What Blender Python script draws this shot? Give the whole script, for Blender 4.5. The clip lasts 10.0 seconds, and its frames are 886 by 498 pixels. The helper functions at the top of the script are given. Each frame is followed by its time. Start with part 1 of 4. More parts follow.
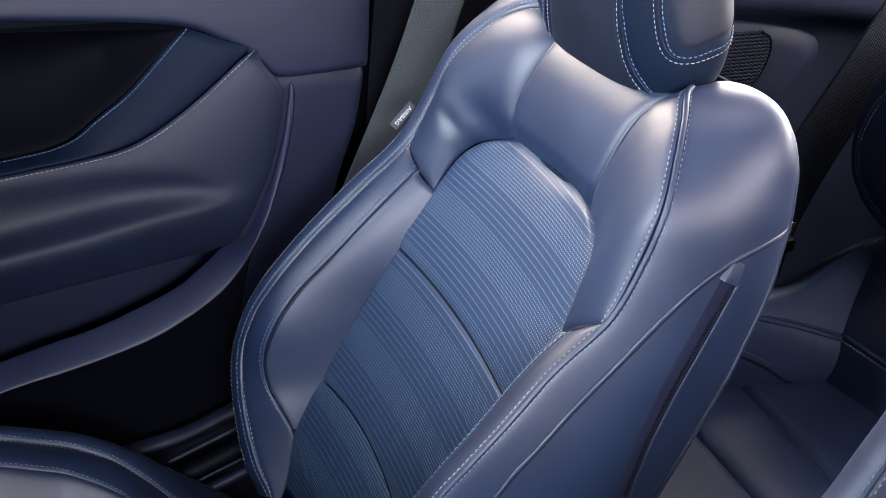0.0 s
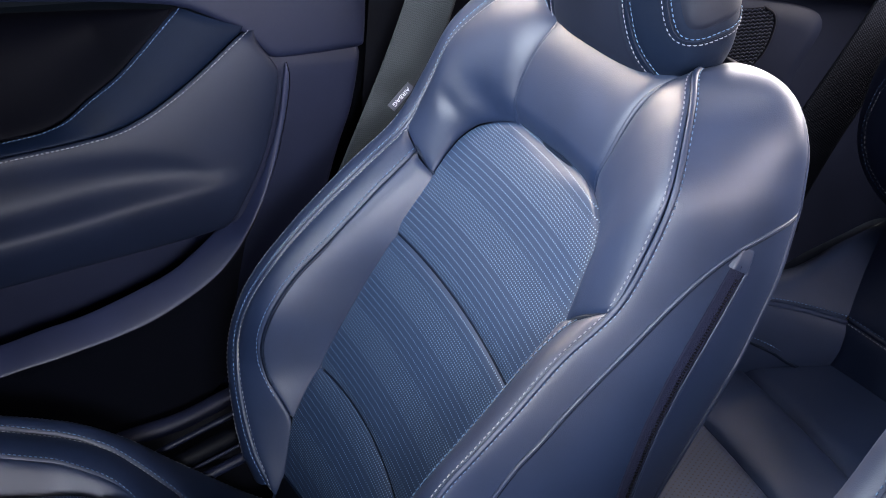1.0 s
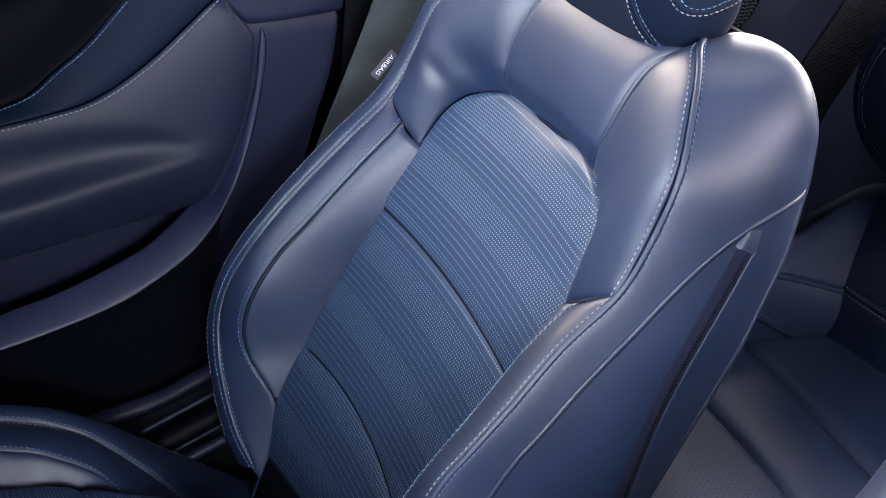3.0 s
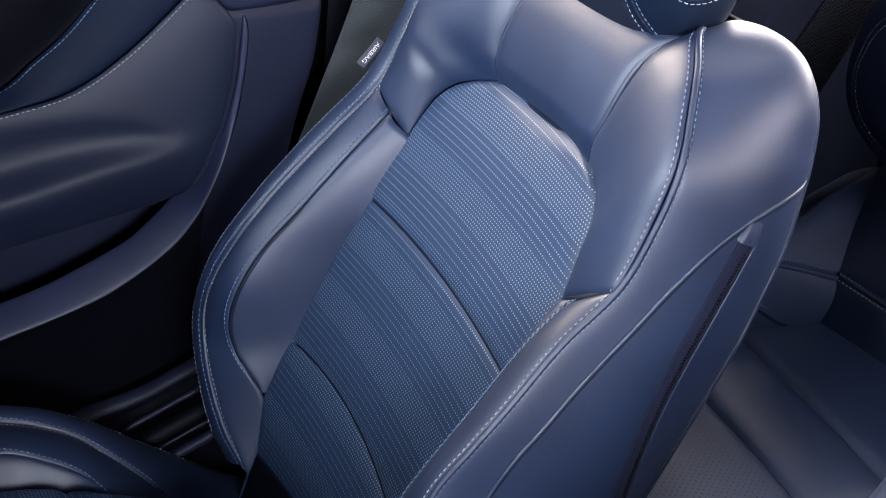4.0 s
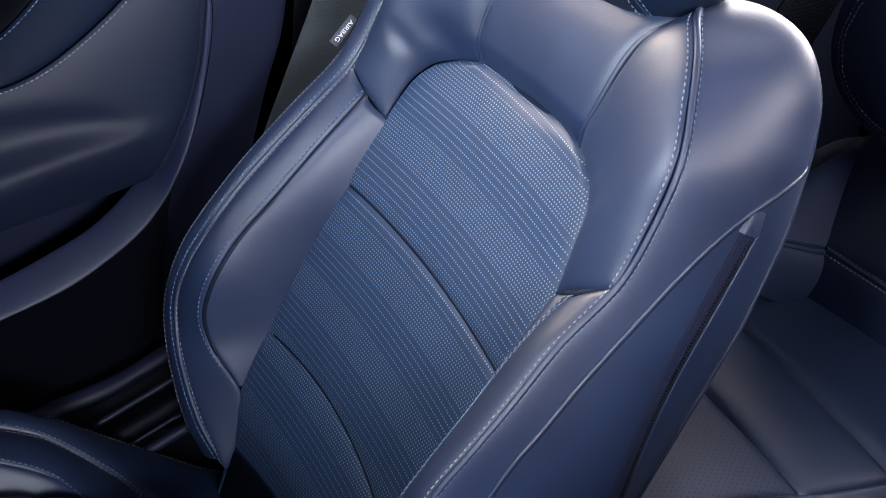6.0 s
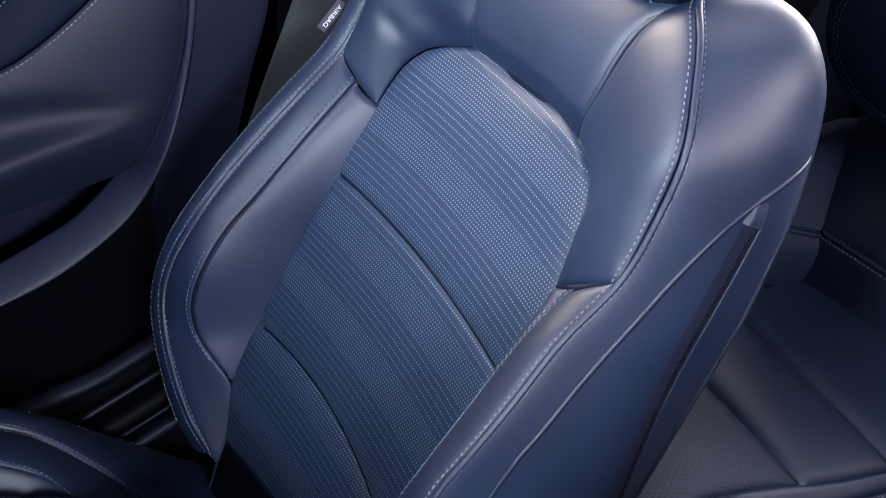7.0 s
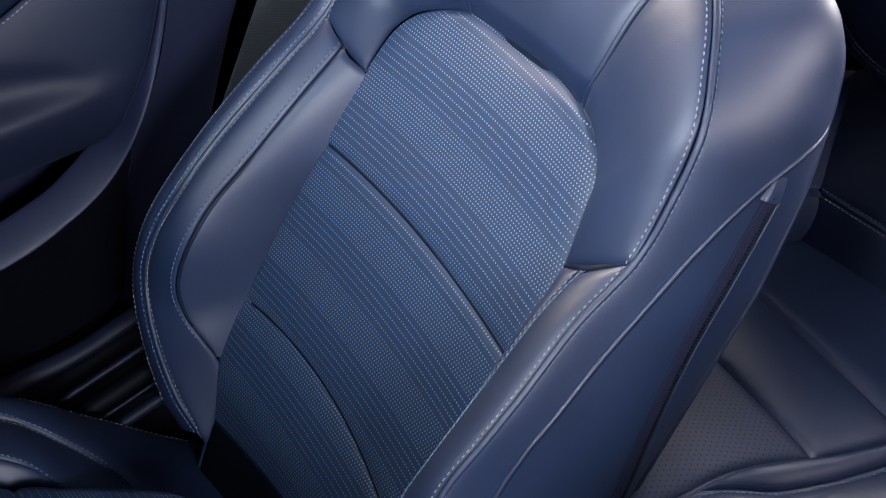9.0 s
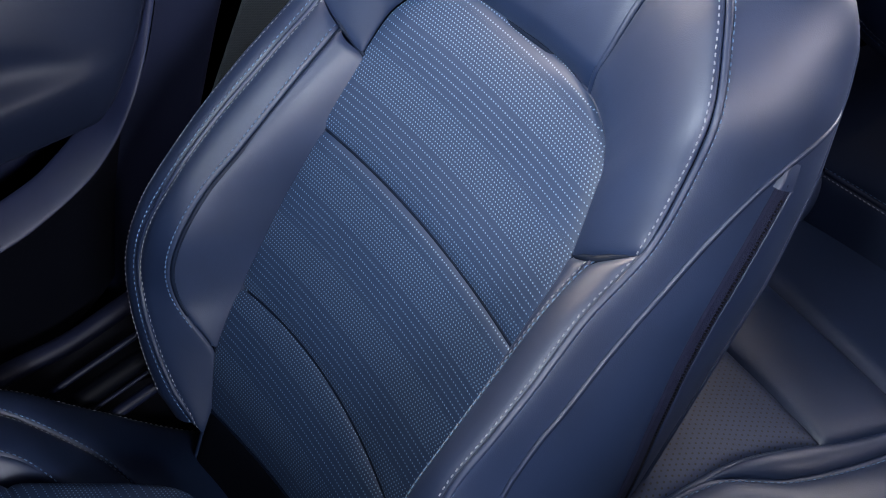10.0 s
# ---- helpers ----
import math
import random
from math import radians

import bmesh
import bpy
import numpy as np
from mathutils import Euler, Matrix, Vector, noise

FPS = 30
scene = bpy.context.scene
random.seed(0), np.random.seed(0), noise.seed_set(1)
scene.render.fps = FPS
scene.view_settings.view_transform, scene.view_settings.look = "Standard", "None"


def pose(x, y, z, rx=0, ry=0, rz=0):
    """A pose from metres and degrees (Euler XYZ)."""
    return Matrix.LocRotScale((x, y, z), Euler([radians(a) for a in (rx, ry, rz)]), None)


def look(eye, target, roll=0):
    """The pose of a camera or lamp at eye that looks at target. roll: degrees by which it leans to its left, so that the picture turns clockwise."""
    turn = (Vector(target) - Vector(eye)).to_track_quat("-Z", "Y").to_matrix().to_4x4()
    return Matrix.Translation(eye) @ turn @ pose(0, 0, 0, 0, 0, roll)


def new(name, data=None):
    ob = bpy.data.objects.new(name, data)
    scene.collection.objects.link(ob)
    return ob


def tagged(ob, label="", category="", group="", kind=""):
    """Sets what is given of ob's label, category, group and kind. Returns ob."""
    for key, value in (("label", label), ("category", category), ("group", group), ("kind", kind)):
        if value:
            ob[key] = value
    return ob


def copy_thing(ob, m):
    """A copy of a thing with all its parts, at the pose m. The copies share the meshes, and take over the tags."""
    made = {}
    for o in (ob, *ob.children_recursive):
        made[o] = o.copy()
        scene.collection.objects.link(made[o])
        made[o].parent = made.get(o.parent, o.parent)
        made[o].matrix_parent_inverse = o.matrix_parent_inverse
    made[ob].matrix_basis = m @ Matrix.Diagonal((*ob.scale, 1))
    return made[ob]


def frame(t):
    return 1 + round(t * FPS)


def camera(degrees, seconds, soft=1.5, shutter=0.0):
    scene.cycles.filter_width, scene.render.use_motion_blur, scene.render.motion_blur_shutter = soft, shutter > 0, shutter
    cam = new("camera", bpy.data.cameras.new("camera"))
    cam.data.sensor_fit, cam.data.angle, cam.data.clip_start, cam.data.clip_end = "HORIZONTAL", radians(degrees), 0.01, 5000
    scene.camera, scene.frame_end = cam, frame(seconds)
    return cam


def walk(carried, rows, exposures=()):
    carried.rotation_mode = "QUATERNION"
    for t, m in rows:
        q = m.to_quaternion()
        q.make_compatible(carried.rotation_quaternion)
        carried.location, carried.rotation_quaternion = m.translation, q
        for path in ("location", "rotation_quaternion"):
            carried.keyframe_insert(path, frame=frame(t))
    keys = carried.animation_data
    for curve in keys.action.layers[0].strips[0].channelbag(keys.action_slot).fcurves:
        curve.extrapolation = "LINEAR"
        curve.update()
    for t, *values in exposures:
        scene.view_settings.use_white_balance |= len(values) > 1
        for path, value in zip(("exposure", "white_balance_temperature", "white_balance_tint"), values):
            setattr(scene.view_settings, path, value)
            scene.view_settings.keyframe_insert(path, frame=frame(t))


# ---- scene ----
# The camera and its walk
cam = camera(38.0, 10.0, soft=0.9)
PATH = [
    (0.0, pose(1.0630, -0.4652, 1.3149, 63.780, -3.980, 65.091)),
    (0.5, pose(1.0466, -0.4630, 1.3152, 63.136, -3.974, 64.894)),
    (1.0, pose(1.0295, -0.4605, 1.3151, 62.518, -3.940, 64.626)),
    (1.5, pose(1.0136, -0.4599, 1.3157, 61.903, -3.979, 64.289)),
    (2.0, pose(0.9950, -0.4602, 1.3157, 61.278, -4.013, 63.779)),
    (2.5, pose(0.9789, -0.4607, 1.3170, 60.738, -4.078, 63.319)),
    (4.0, pose(0.9237, -0.4609, 1.3206, 59.111, -4.142, 61.429)),
    (4.5, pose(0.9070, -0.4606, 1.3226, 58.607, -4.199, 60.863)),
    (5.0, pose(0.8884, -0.4599, 1.3245, 58.030, -4.235, 60.199)),
    (5.5, pose(0.8692, -0.4603, 1.3271, 57.443, -4.236, 59.490)),
    (7.0, pose(0.8133, -0.4600, 1.3328, 55.530, -4.368, 57.508)),
    (7.5, pose(0.7954, -0.4597, 1.3342, 54.822, -4.419, 56.932)),
    (8.0, pose(0.7767, -0.4591, 1.3358, 54.056, -4.434, 56.325)),
    (8.5, pose(0.7580, -0.4586, 1.3371, 53.268, -4.474, 55.756)),
    (9.0, pose(0.7396, -0.4579, 1.3374, 52.518, -4.543, 55.216)),
    (9.5, pose(0.7217, -0.4575, 1.3371, 51.807, -4.613, 54.687)),
    (10.0, pose(0.7029, -0.4553, 1.3360, 51.088, -4.654, 54.200)),
]
walk(cam, PATH, [(0.0, 0.90, 6350, 12), (10.0, 0.52, 6150, 12)])

# Daylight: a hazy sky at the cabin's windows, and one added lamp at the roof
world = bpy.data.worlds.new("sky")
scene.world = world
world.use_nodes = True
wn = world.node_tree.nodes
sky = wn.new("ShaderNodeTexSky")
sky.sky_type, sky.sun_disc = "NISHITA", False
sky.sun_elevation, sky.sun_rotation = radians(48), radians(40)
world.node_tree.links.new(sky.outputs[0], wn["Background"].inputs[0])
wn["Background"].inputs[1].default_value = 0.02


def window_light(name, eye, target, wide, high, watts, colour, spread=180):
    """Lamp standing in for sky light at an opening; spread narrows it by hand."""
    lamp = new(name, bpy.data.lights.new(name, "AREA"))
    lamp.data.shape, lamp.data.size, lamp.data.size_y = "RECTANGLE", wide, high
    lamp.data.energy, lamp.data.color = watts, colour
    lamp.data.spread = radians(spread)
    lamp.matrix_world = look(eye, target)
    return lamp


window_light("rear_window_light", (0.06, 1.08, 1.20), (0.20, 0.20, 0.92), 0.80, 0.26, 16.0, (1.0, 0.90, 0.86))
window_light("driver_quarter_light", (1.21, 0.44, 1.23), (-0.05, 0.27, 0.90), 0.70, 0.36, 1.6, (1.0, 0.90, 0.90), 60)
window_light("windscreen_light", (0.12, -0.92, 1.31), (0.0, 0.2, 0.80), 1.10, 0.26, 5.5, (0.86, 0.93, 1.0), 84)
window_light("driver_window_light", (1.22, -0.38, 1.08), (-0.39, -0.05, 0.75), 0.42, 0.24, 2.05, (0.92, 0.94, 1.0), 56)
window_light("passenger_window_light", (-0.58, 0.09, 1.30), (0.4, 0.10, 0.86), 0.36, 0.26, 2.7, (1.0, 0.85, 0.70), 80)
window_light("passenger_quarter_light", (-0.52, 0.74, 1.24), (0.25, 0.20, 0.94), 0.50, 0.30, 1.0, (1.0, 0.91, 0.87), 56)
# added lamp with no known source, brightens the shoulder from above
window_light("added_roof_light", (0.26, 0.23, 1.425), (0.26, 0.23, 0.0), 0.40, 0.30, 0.26, (1.0, 0.95, 0.93), 44)


# ---- materials ----
def nodes_of(name):
    m = bpy.data.materials.new(name)
    m.use_nodes = True
    t = m.node_tree
    return m, t, t.nodes["Principled BSDF"]


def link(t, a, b):
    t.links.new(a, b)


def node(t, kind, **values):
    n = t.nodes.new(kind)
    for key, value in values.items():
        n.inputs[key].default_value = value
    return n


def grained(name, colour, rough=0.45, grain=900.0, bump=0.12, vary=0.18, metal=0.0, sheen=0.0, kind="VORONOI", spec=0.5, uneven=0.0):
    """A surface with fine relief, slow tone changes and uneven gloss."""
    m, t, b = nodes_of(name)
    co = t.nodes.new("ShaderNodeTexCoord")
    slow = node(t, "ShaderNodeTexNoise", Scale=9.0, Detail=4.0, Roughness=0.6)
    link(t, co.outputs["Object"], slow.inputs["Vector"])
    fine = t.nodes.new("ShaderNodeTexVoronoi" if kind == "VORONOI" else "ShaderNodeTexNoise")
    fine.inputs["Scale"].default_value = grain
    link(t, co.outputs["Object"], fine.inputs["Vector"])
    ramp = node(t, "ShaderNodeMapRange")
    ramp.inputs["From Min"].default_value, ramp.inputs["From Max"].default_value = 0.3, 0.7
    ramp.inputs["To Min"].default_value, ramp.inputs["To Max"].default_value = 1 - vary, 1 + vary
    link(t, slow.outputs["Fac"], ramp.inputs["Value"])
    mul = t.nodes.new("ShaderNodeVectorMath")
    mul.operation = "MULTIPLY"
    mul.inputs[0].default_value = colour
    link(t, ramp.outputs[0], mul.inputs[1])
    link(t, mul.outputs[0], b.inputs["Base Color"])
    gloss = node(t, "ShaderNodeMapRange")
    gloss.inputs["To Min"].default_value, gloss.inputs["To Max"].default_value = rough - 0.07, rough + 0.07
    link(t, slow.outputs["Fac"], gloss.inputs["Value"])
    link(t, gloss.outputs[0], b.inputs["Roughness"])
    bp = node(t, "ShaderNodeBump", Strength=bump, Distance=0.0006)
    link(t, fine.outputs[0], bp.inputs["Height"])
    link(t, bp.outputs[0], b.inputs["Normal"])
    if uneven:
        broad = node(t, "ShaderNodeTexNoise", Scale=38.0, Detail=3.0, Roughness=0.55)
        link(t, co.outputs["Object"], broad.inputs["Vector"])
        soft = node(t, "ShaderNodeBump", Strength=uneven, Distance=0.004)
        link(t, broad.outputs["Fac"], soft.inputs["Height"])
        link(t, soft.outputs[0], bp.inputs["Normal"])
    b.inputs["Metallic"].default_value = metal
    b.inputs["Specular IOR Level"].default_value = spec
    b.inputs["Sheen Weight"].default_value = sheen
    return m


LEATHER = grained("navy_leather", (0.0084, 0.0184, 0.0515), 0.49, spec=0.70, bump=0.09, uneven=0.06)
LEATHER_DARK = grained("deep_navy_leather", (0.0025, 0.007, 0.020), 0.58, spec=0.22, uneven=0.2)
LEATHER_GREY = grained("grey_navy_leather", (0.0060, 0.0090, 0.020), 0.54, spec=0.32)
PAD = grained("soft_navy_plastic", (0.0048, 0.0080, 0.0205), 0.54, grain=1400, bump=0.10, spec=0.22)
# lighter copy of the door plastic, with the ledge's light in its colour
LEDGE_LIT = grained("lit_navy_plastic", (0.0120, 0.0165, 0.045), 0.50, grain=1400, bump=0.10, spec=0.40)
BAND = grained("deep_blue_band", (0.0018, 0.005, 0.015), 0.6, spec=0.08)
PLASTIC = grained("soft_black_plastic", (0.0060, 0.0084, 0.0235), 0.50, grain=1400, bump=0.10, spec=0.24)
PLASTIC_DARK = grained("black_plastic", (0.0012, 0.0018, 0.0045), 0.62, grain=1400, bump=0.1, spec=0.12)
CARPET = grained("black_carpet", (0.0018, 0.0020, 0.0035), 0.95, grain=700, bump=0.9, kind="NOISE", spec=0.1)
THREAD = grained("pale_thread", (0.24, 0.25, 0.29), 0.7, grain=3000, bump=0.3)
THREAD_BLUE = grained("blue_thread", (0.105, 0.185, 0.31), 0.7, grain=3000, bump=0.3)
TAG = grained("tag_cloth", (0.050, 0.053, 0.072), 0.8, grain=2500, bump=0.3)
TAG_WHITE = grained("tag_lettering", (0.75, 0.76, 0.80), 0.7, grain=2500, bump=0.1)
CHROME = grained("polished_steel", (0.6, 0.6, 0.62), 0.2, grain=50, bump=0.0, vary=0.05, metal=1.0)
GROUND = grained("grey_tarmac", (0.05, 0.05, 0.052), 0.9, grain=90, bump=0.8, kind="NOISE")
QUARTER = grained("side_trim_plastic", (0.0055, 0.0080, 0.0195), 0.6, grain=1400, bump=0.1, spec=0.20)
# blacker than the door plastic: the recess's shade is in this colour
RECESS_SHADE = grained("shaded_recess", (0.0011, 0.0013, 0.0032), 0.7, grain=1400, bump=0.08, spec=0.05)
ZIP = grained("zip_tape", (0.0105, 0.0125, 0.030), 0.85, grain=900, bump=0.9, spec=0.15)


def math_node(t, op, a, b=None):
    n = t.nodes.new("ShaderNodeMath")
    n.operation = op
    for k, v in enumerate((a, b)):
        if v is None:
            continue
        if isinstance(v, (int, float)):
            n.inputs[k].default_value = v
        else:
            link(t, v, n.inputs[k])
    return n.outputs[0]


def dotted_cloth(name, base, dot):
    """Navy cloth with columns of pale pin-dots; the columns come in close and wide bands."""
    m, t, b = nodes_of(name)
    uv = t.nodes.new("ShaderNodeUVMap")
    uv.uv_map = "metres"
    sep = t.nodes.new("ShaderNodeSeparateXYZ")
    link(t, uv.outputs[0], sep.inputs[0])
    x, y = sep.outputs[0], sep.outputs[1]
    row = math_node(t, "MULTIPLY", y, 1 / 0.0035)
    odd = math_node(t, "MODULO", math_node(t, "FLOOR", math_node(t, "ADD", row, 1000.0)), 2.0)
    col = math_node(t, "ADD", math_node(t, "MULTIPLY", x, 1 / 0.0035), math_node(t, "MULTIPLY", odd, 0.5))
    fx = math_node(t, "SUBTRACT", math_node(t, "FRACT", col), 0.5)
    fy = math_node(t, "SUBTRACT", math_node(t, "FRACT", row), 0.5)
    # every second row drops out in even bands along the seat
    wave = math_node(t, "COSINE", math_node(t, "MULTIPLY", math_node(t, "SUBTRACT", y, 0.405), 6.2832 / 0.077))
    full = node(t, "ShaderNodeMapRange")
    full.inputs["From Min"].default_value, full.inputs["From Max"].default_value = -0.15, 0.10
    full.inputs["To Min"].default_value, full.inputs["To Max"].default_value = 0.0, 1.0
    link(t, wave, full.inputs["Value"])
    keep = math_node(t, "SUBTRACT", 1.0, math_node(t, "MULTIPLY", odd, math_node(t, "SUBTRACT", 1.0, full.outputs[0])))
    r = math_node(t, "SQRT", math_node(t, "ADD", math_node(t, "MULTIPLY", math_node(t, "MULTIPLY", fx, fx), 0.8), math_node(t, "MULTIPLY", fy, fy)))
    spot = node(t, "ShaderNodeMapRange")
    link(t, math_node(t, "MULTIPLY", keep, 0.235), spot.inputs["From Min"])
    link(t, math_node(t, "MULTIPLY", keep, 0.125), spot.inputs["From Max"])
    link(t, r, spot.inputs["Value"])
    mix = t.nodes.new("ShaderNodeMix")
    mix.data_type = "RGBA"
    mix.inputs[6].default_value, mix.inputs[7].default_value = (*base, 1), (*dot, 1)
    link(t, spot.outputs[0], mix.inputs[0])
    link(t, mix.outputs[2], b.inputs["Base Color"])
    b.inputs["Roughness"].default_value = 0.50
    b.inputs["Specular IOR Level"].default_value = 0.55
    bp = node(t, "ShaderNodeBump", Strength=0.4, Distance=0.0006)
    link(t, spot.outputs[0], bp.inputs["Height"])
    link(t, bp.outputs[0], b.inputs["Normal"])
    return m


CLOTH = dotted_cloth("pin_dot_cloth", (0.0155, 0.0340, 0.0815), (0.165, 0.260, 0.385))


# ---- shaping tools ----
def smooth_through(xs, ys):
    """A smooth curve without overshoot through given values (monotone cubic)."""
    xs, ys = np.array(xs, float), np.array(ys, float)
    h, dl = np.diff(xs), np.diff(ys) / np.diff(xs)
    k = np.zeros(len(xs))
    for i in range(1, len(xs) - 1):
        if dl[i - 1] * dl[i] > 0:
            w1, w2 = 2 * h[i] + h[i - 1], h[i] + 2 * h[i - 1]
            k[i] = (w1 + w2) / (w1 / dl[i - 1] + w2 / dl[i])
    k[0], k[-1] = dl[0], dl[-1]

    def f(x):
        x = np.clip(np.asarray(x, float), xs[0], xs[-1])
        i = np.clip(np.searchsorted(xs, x) - 1, 0, len(h) - 1)
        q = (x - xs[i]) / h[i]
        return (ys[i] * (1 + 2 * q) * (1 - q) ** 2 + h[i] * k[i] * q * (1 - q) ** 2
                + ys[i + 1] * q * q * (3 - 2 * q) + h[i] * k[i + 1] * q * q * (q - 1))
    return f


def curve_through(points, steps):
    """Evenly spaced points on a smooth space curve (Catmull-Rom) through a few controls."""
    p = np.array(points, float)
    q = np.vstack([2 * p[0] - p[1], p, 2 * p[-1] - p[-2]])
    out = []
    for i in range(1, len(q) - 2):
        for t in np.linspace(0, 1, 24, endpoint=False):
            a, b, c, d = q[i - 1], q[i], q[i + 1], q[i + 2]
            out.append(0.5 * (2 * b + (c - a) * t + (2 * a - 5 * b + 4 * c - d) * t * t + (3 * b - a - 3 * c + d) * t ** 3))
    out.append(p[-1])
    return evenly(np.array(out), steps)


def evenly(line, steps):
    dist = np.r_[0, np.cumsum(np.linalg.norm(np.diff(line[:, :3], axis=0), axis=1))]
    q = np.linspace(0, dist[-1], steps)
    return np.stack([np.interp(q, dist, line[:, k]) for k in range(line.shape[1])], 1)


def length_of(line):
    return float(np.linalg.norm(np.diff(line, axis=0), axis=1).sum())


def normals_of(grid):
    a, b = np.gradient(grid, axis=0), np.gradient(grid, axis=1)
    n = np.cross(a, b)
    return n / np.maximum(np.linalg.norm(n, axis=2, keepdims=True), 1e-9)


def edge_distance(grid, sides):
    """How far each point of a panel lies from its sewn sides (start row, end row, start column, end column)."""
    far = np.full(grid.shape[:2], 9.0)
    for axis, first, last in ((0, sides[0], sides[1]), (1, sides[2], sides[3])):
        step = np.linalg.norm(np.diff(grid, axis=axis), axis=2)
        run = np.cumsum(step, axis=axis)
        zero = np.zeros_like(np.take(run, [0], axis=axis))
        run = np.concatenate([zero, run], axis=axis)
        if first:
            far = np.minimum(far, run)
        if last:
            far = np.minimum(far, np.take(run, [-1], axis=axis) - run)
    return far


def upholstered(grid, sides=(1, 1, 1, 1), depth=0.004, width=0.004, away=(0, -0.9, 0.44)):
    """Tucks a panel's sewn sides inwards so that it swells between its seams."""
    far = edge_distance(grid, sides)
    facing = facing_of(grid, away)
    return grid - facing * normals_of(grid) * (depth * np.exp(-far / width))[..., None]


def facing_of(grid, away):
    """1 where a panel's own normals look the given way, else -1."""
    return 1.0 if float((normals_of(grid) @ np.asarray(away, float)).sum()) > 0 else -1.0


def denser(n, ends=1.6):
    """Parameters from 0 to 1, closer together at both ends."""
    q = np.linspace(-1, 1, n)
    return 0.5 + 0.5 * np.sign(q) * (1 - (1 - np.abs(q)) ** ends)


def sheet(grid, uv=None, away=None, wrap=False):
    """A smooth mesh over a grid of places, its faces looking the given way."""
    n, m = grid.shape[:2]
    flip = away is not None and facing_of(grid, away) > 0
    me = bpy.data.meshes.new("panel")
    faces = []
    for i in range(n - 1):
        for j in range(m if wrap else m - 1):
            k = (j + 1) % m
            f = (i * m + j, i * m + k, (i + 1) * m + k, (i + 1) * m + j)
            faces.append(f[::-1] if flip else f)
    me.from_pydata(grid.reshape(-1, 3).tolist(), [], faces)
    if uv is not None:
        layer = me.uv_layers.new(name="metres")
        index = np.zeros(len(me.loops), int)
        me.loops.foreach_get("vertex_index", index)
        layer.data.foreach_set("uv", uv.reshape(-1, 2)[index].ravel())
    me.polygons.foreach_set("use_smooth", [True] * len(me.polygons))
    return me


def joined(pieces, smooth=True):
    """One mesh from (points, faces) pieces."""
    verts, faces, base = [], [], 0
    for p, f in pieces:
        verts.extend(np.asarray(p).tolist())
        faces.extend([tuple(i + base for i in q) for q in f])
        base += len(p)
    me = bpy.data.meshes.new("piece")
    me.from_pydata(verts, [], faces)
    me.polygons.foreach_set("use_smooth", [smooth] * len(me.polygons))
    return me


FRONT, ABOVE = (0, -0.9, 0.44), (0, 0, 1)
HOME = {}


def thing(name, at, label, category, group="", kind=""):
    ob = new(name)
    ob.location = at
    HOME[ob.name] = Vector(at)
    return tagged(ob, label, category, group, kind)


def part(name, me, material, parent, label=""):
    """Links a mesh, given in world places, as one part of a thing or of another part."""
    ob = new(name, me)
    me.materials.append(material)
    ob.parent = parent
    if parent is not None and parent.name in HOME:
        ob.matrix_parent_inverse = Matrix.Translation(-HOME[parent.name])
    if label:
        tagged(ob, label)
    if name in ("stitching", "zip_teeth"):
        tagged(ob, kind="stuff")
    return ob


def flat_box(lo, hi):
    (a, b, c), (d, e, f) = lo, hi
    p = [(a, b, c), (d, b, c), (d, e, c), (a, e, c), (a, b, f), (d, b, f), (d, e, f), (a, e, f)]
    q = [(3, 2, 1, 0), (4, 5, 6, 7), (0, 1, 5, 4), (1, 2, 6, 5), (2, 3, 7, 6), (3, 0, 4, 7)]
    return p, q


def frames_along(line):
    tan = np.gradient(line, axis=0)
    tan /= np.maximum(np.linalg.norm(tan, axis=1, keepdims=True), 1e-9)
    return tan


def tube(line, radius, sides=8, normal=None, flat=1.0):
    """A round or flattened cord along a line, with closed ends."""
    line = np.asarray(line, float)
    tan = frames_along(line)
    up = np.array([0.31, 0.17, 0.93]) if normal is None else None
    ref = np.tile(up, (len(line), 1)) if normal is None else np.asarray(normal)
    side = np.cross(tan, ref)
    side /= np.maximum(np.linalg.norm(side, axis=1, keepdims=True), 1e-9)
    out = np.cross(side, tan)
    a = np.linspace(0, 2 * math.pi, sides, endpoint=False)
    rad = np.broadcast_to(np.asarray(radius, float), (len(line),))
    ring = (line[:, None] + rad[:, None, None] * (np.cos(a)[None, :, None] * side[:, None] + flat * np.sin(a)[None, :, None] * out[:, None]))
    pts = ring.reshape(-1, 3)
    n, s = len(line), sides
    faces = [(i * s + j, i * s + (j + 1) % s, (i + 1) * s + (j + 1) % s, (i + 1) * s + j) for i in range(n - 1) for j in range(s)]
    faces += [tuple(range(s))[::-1], tuple((n - 1) * s + j for j in range(s))]
    return pts, faces


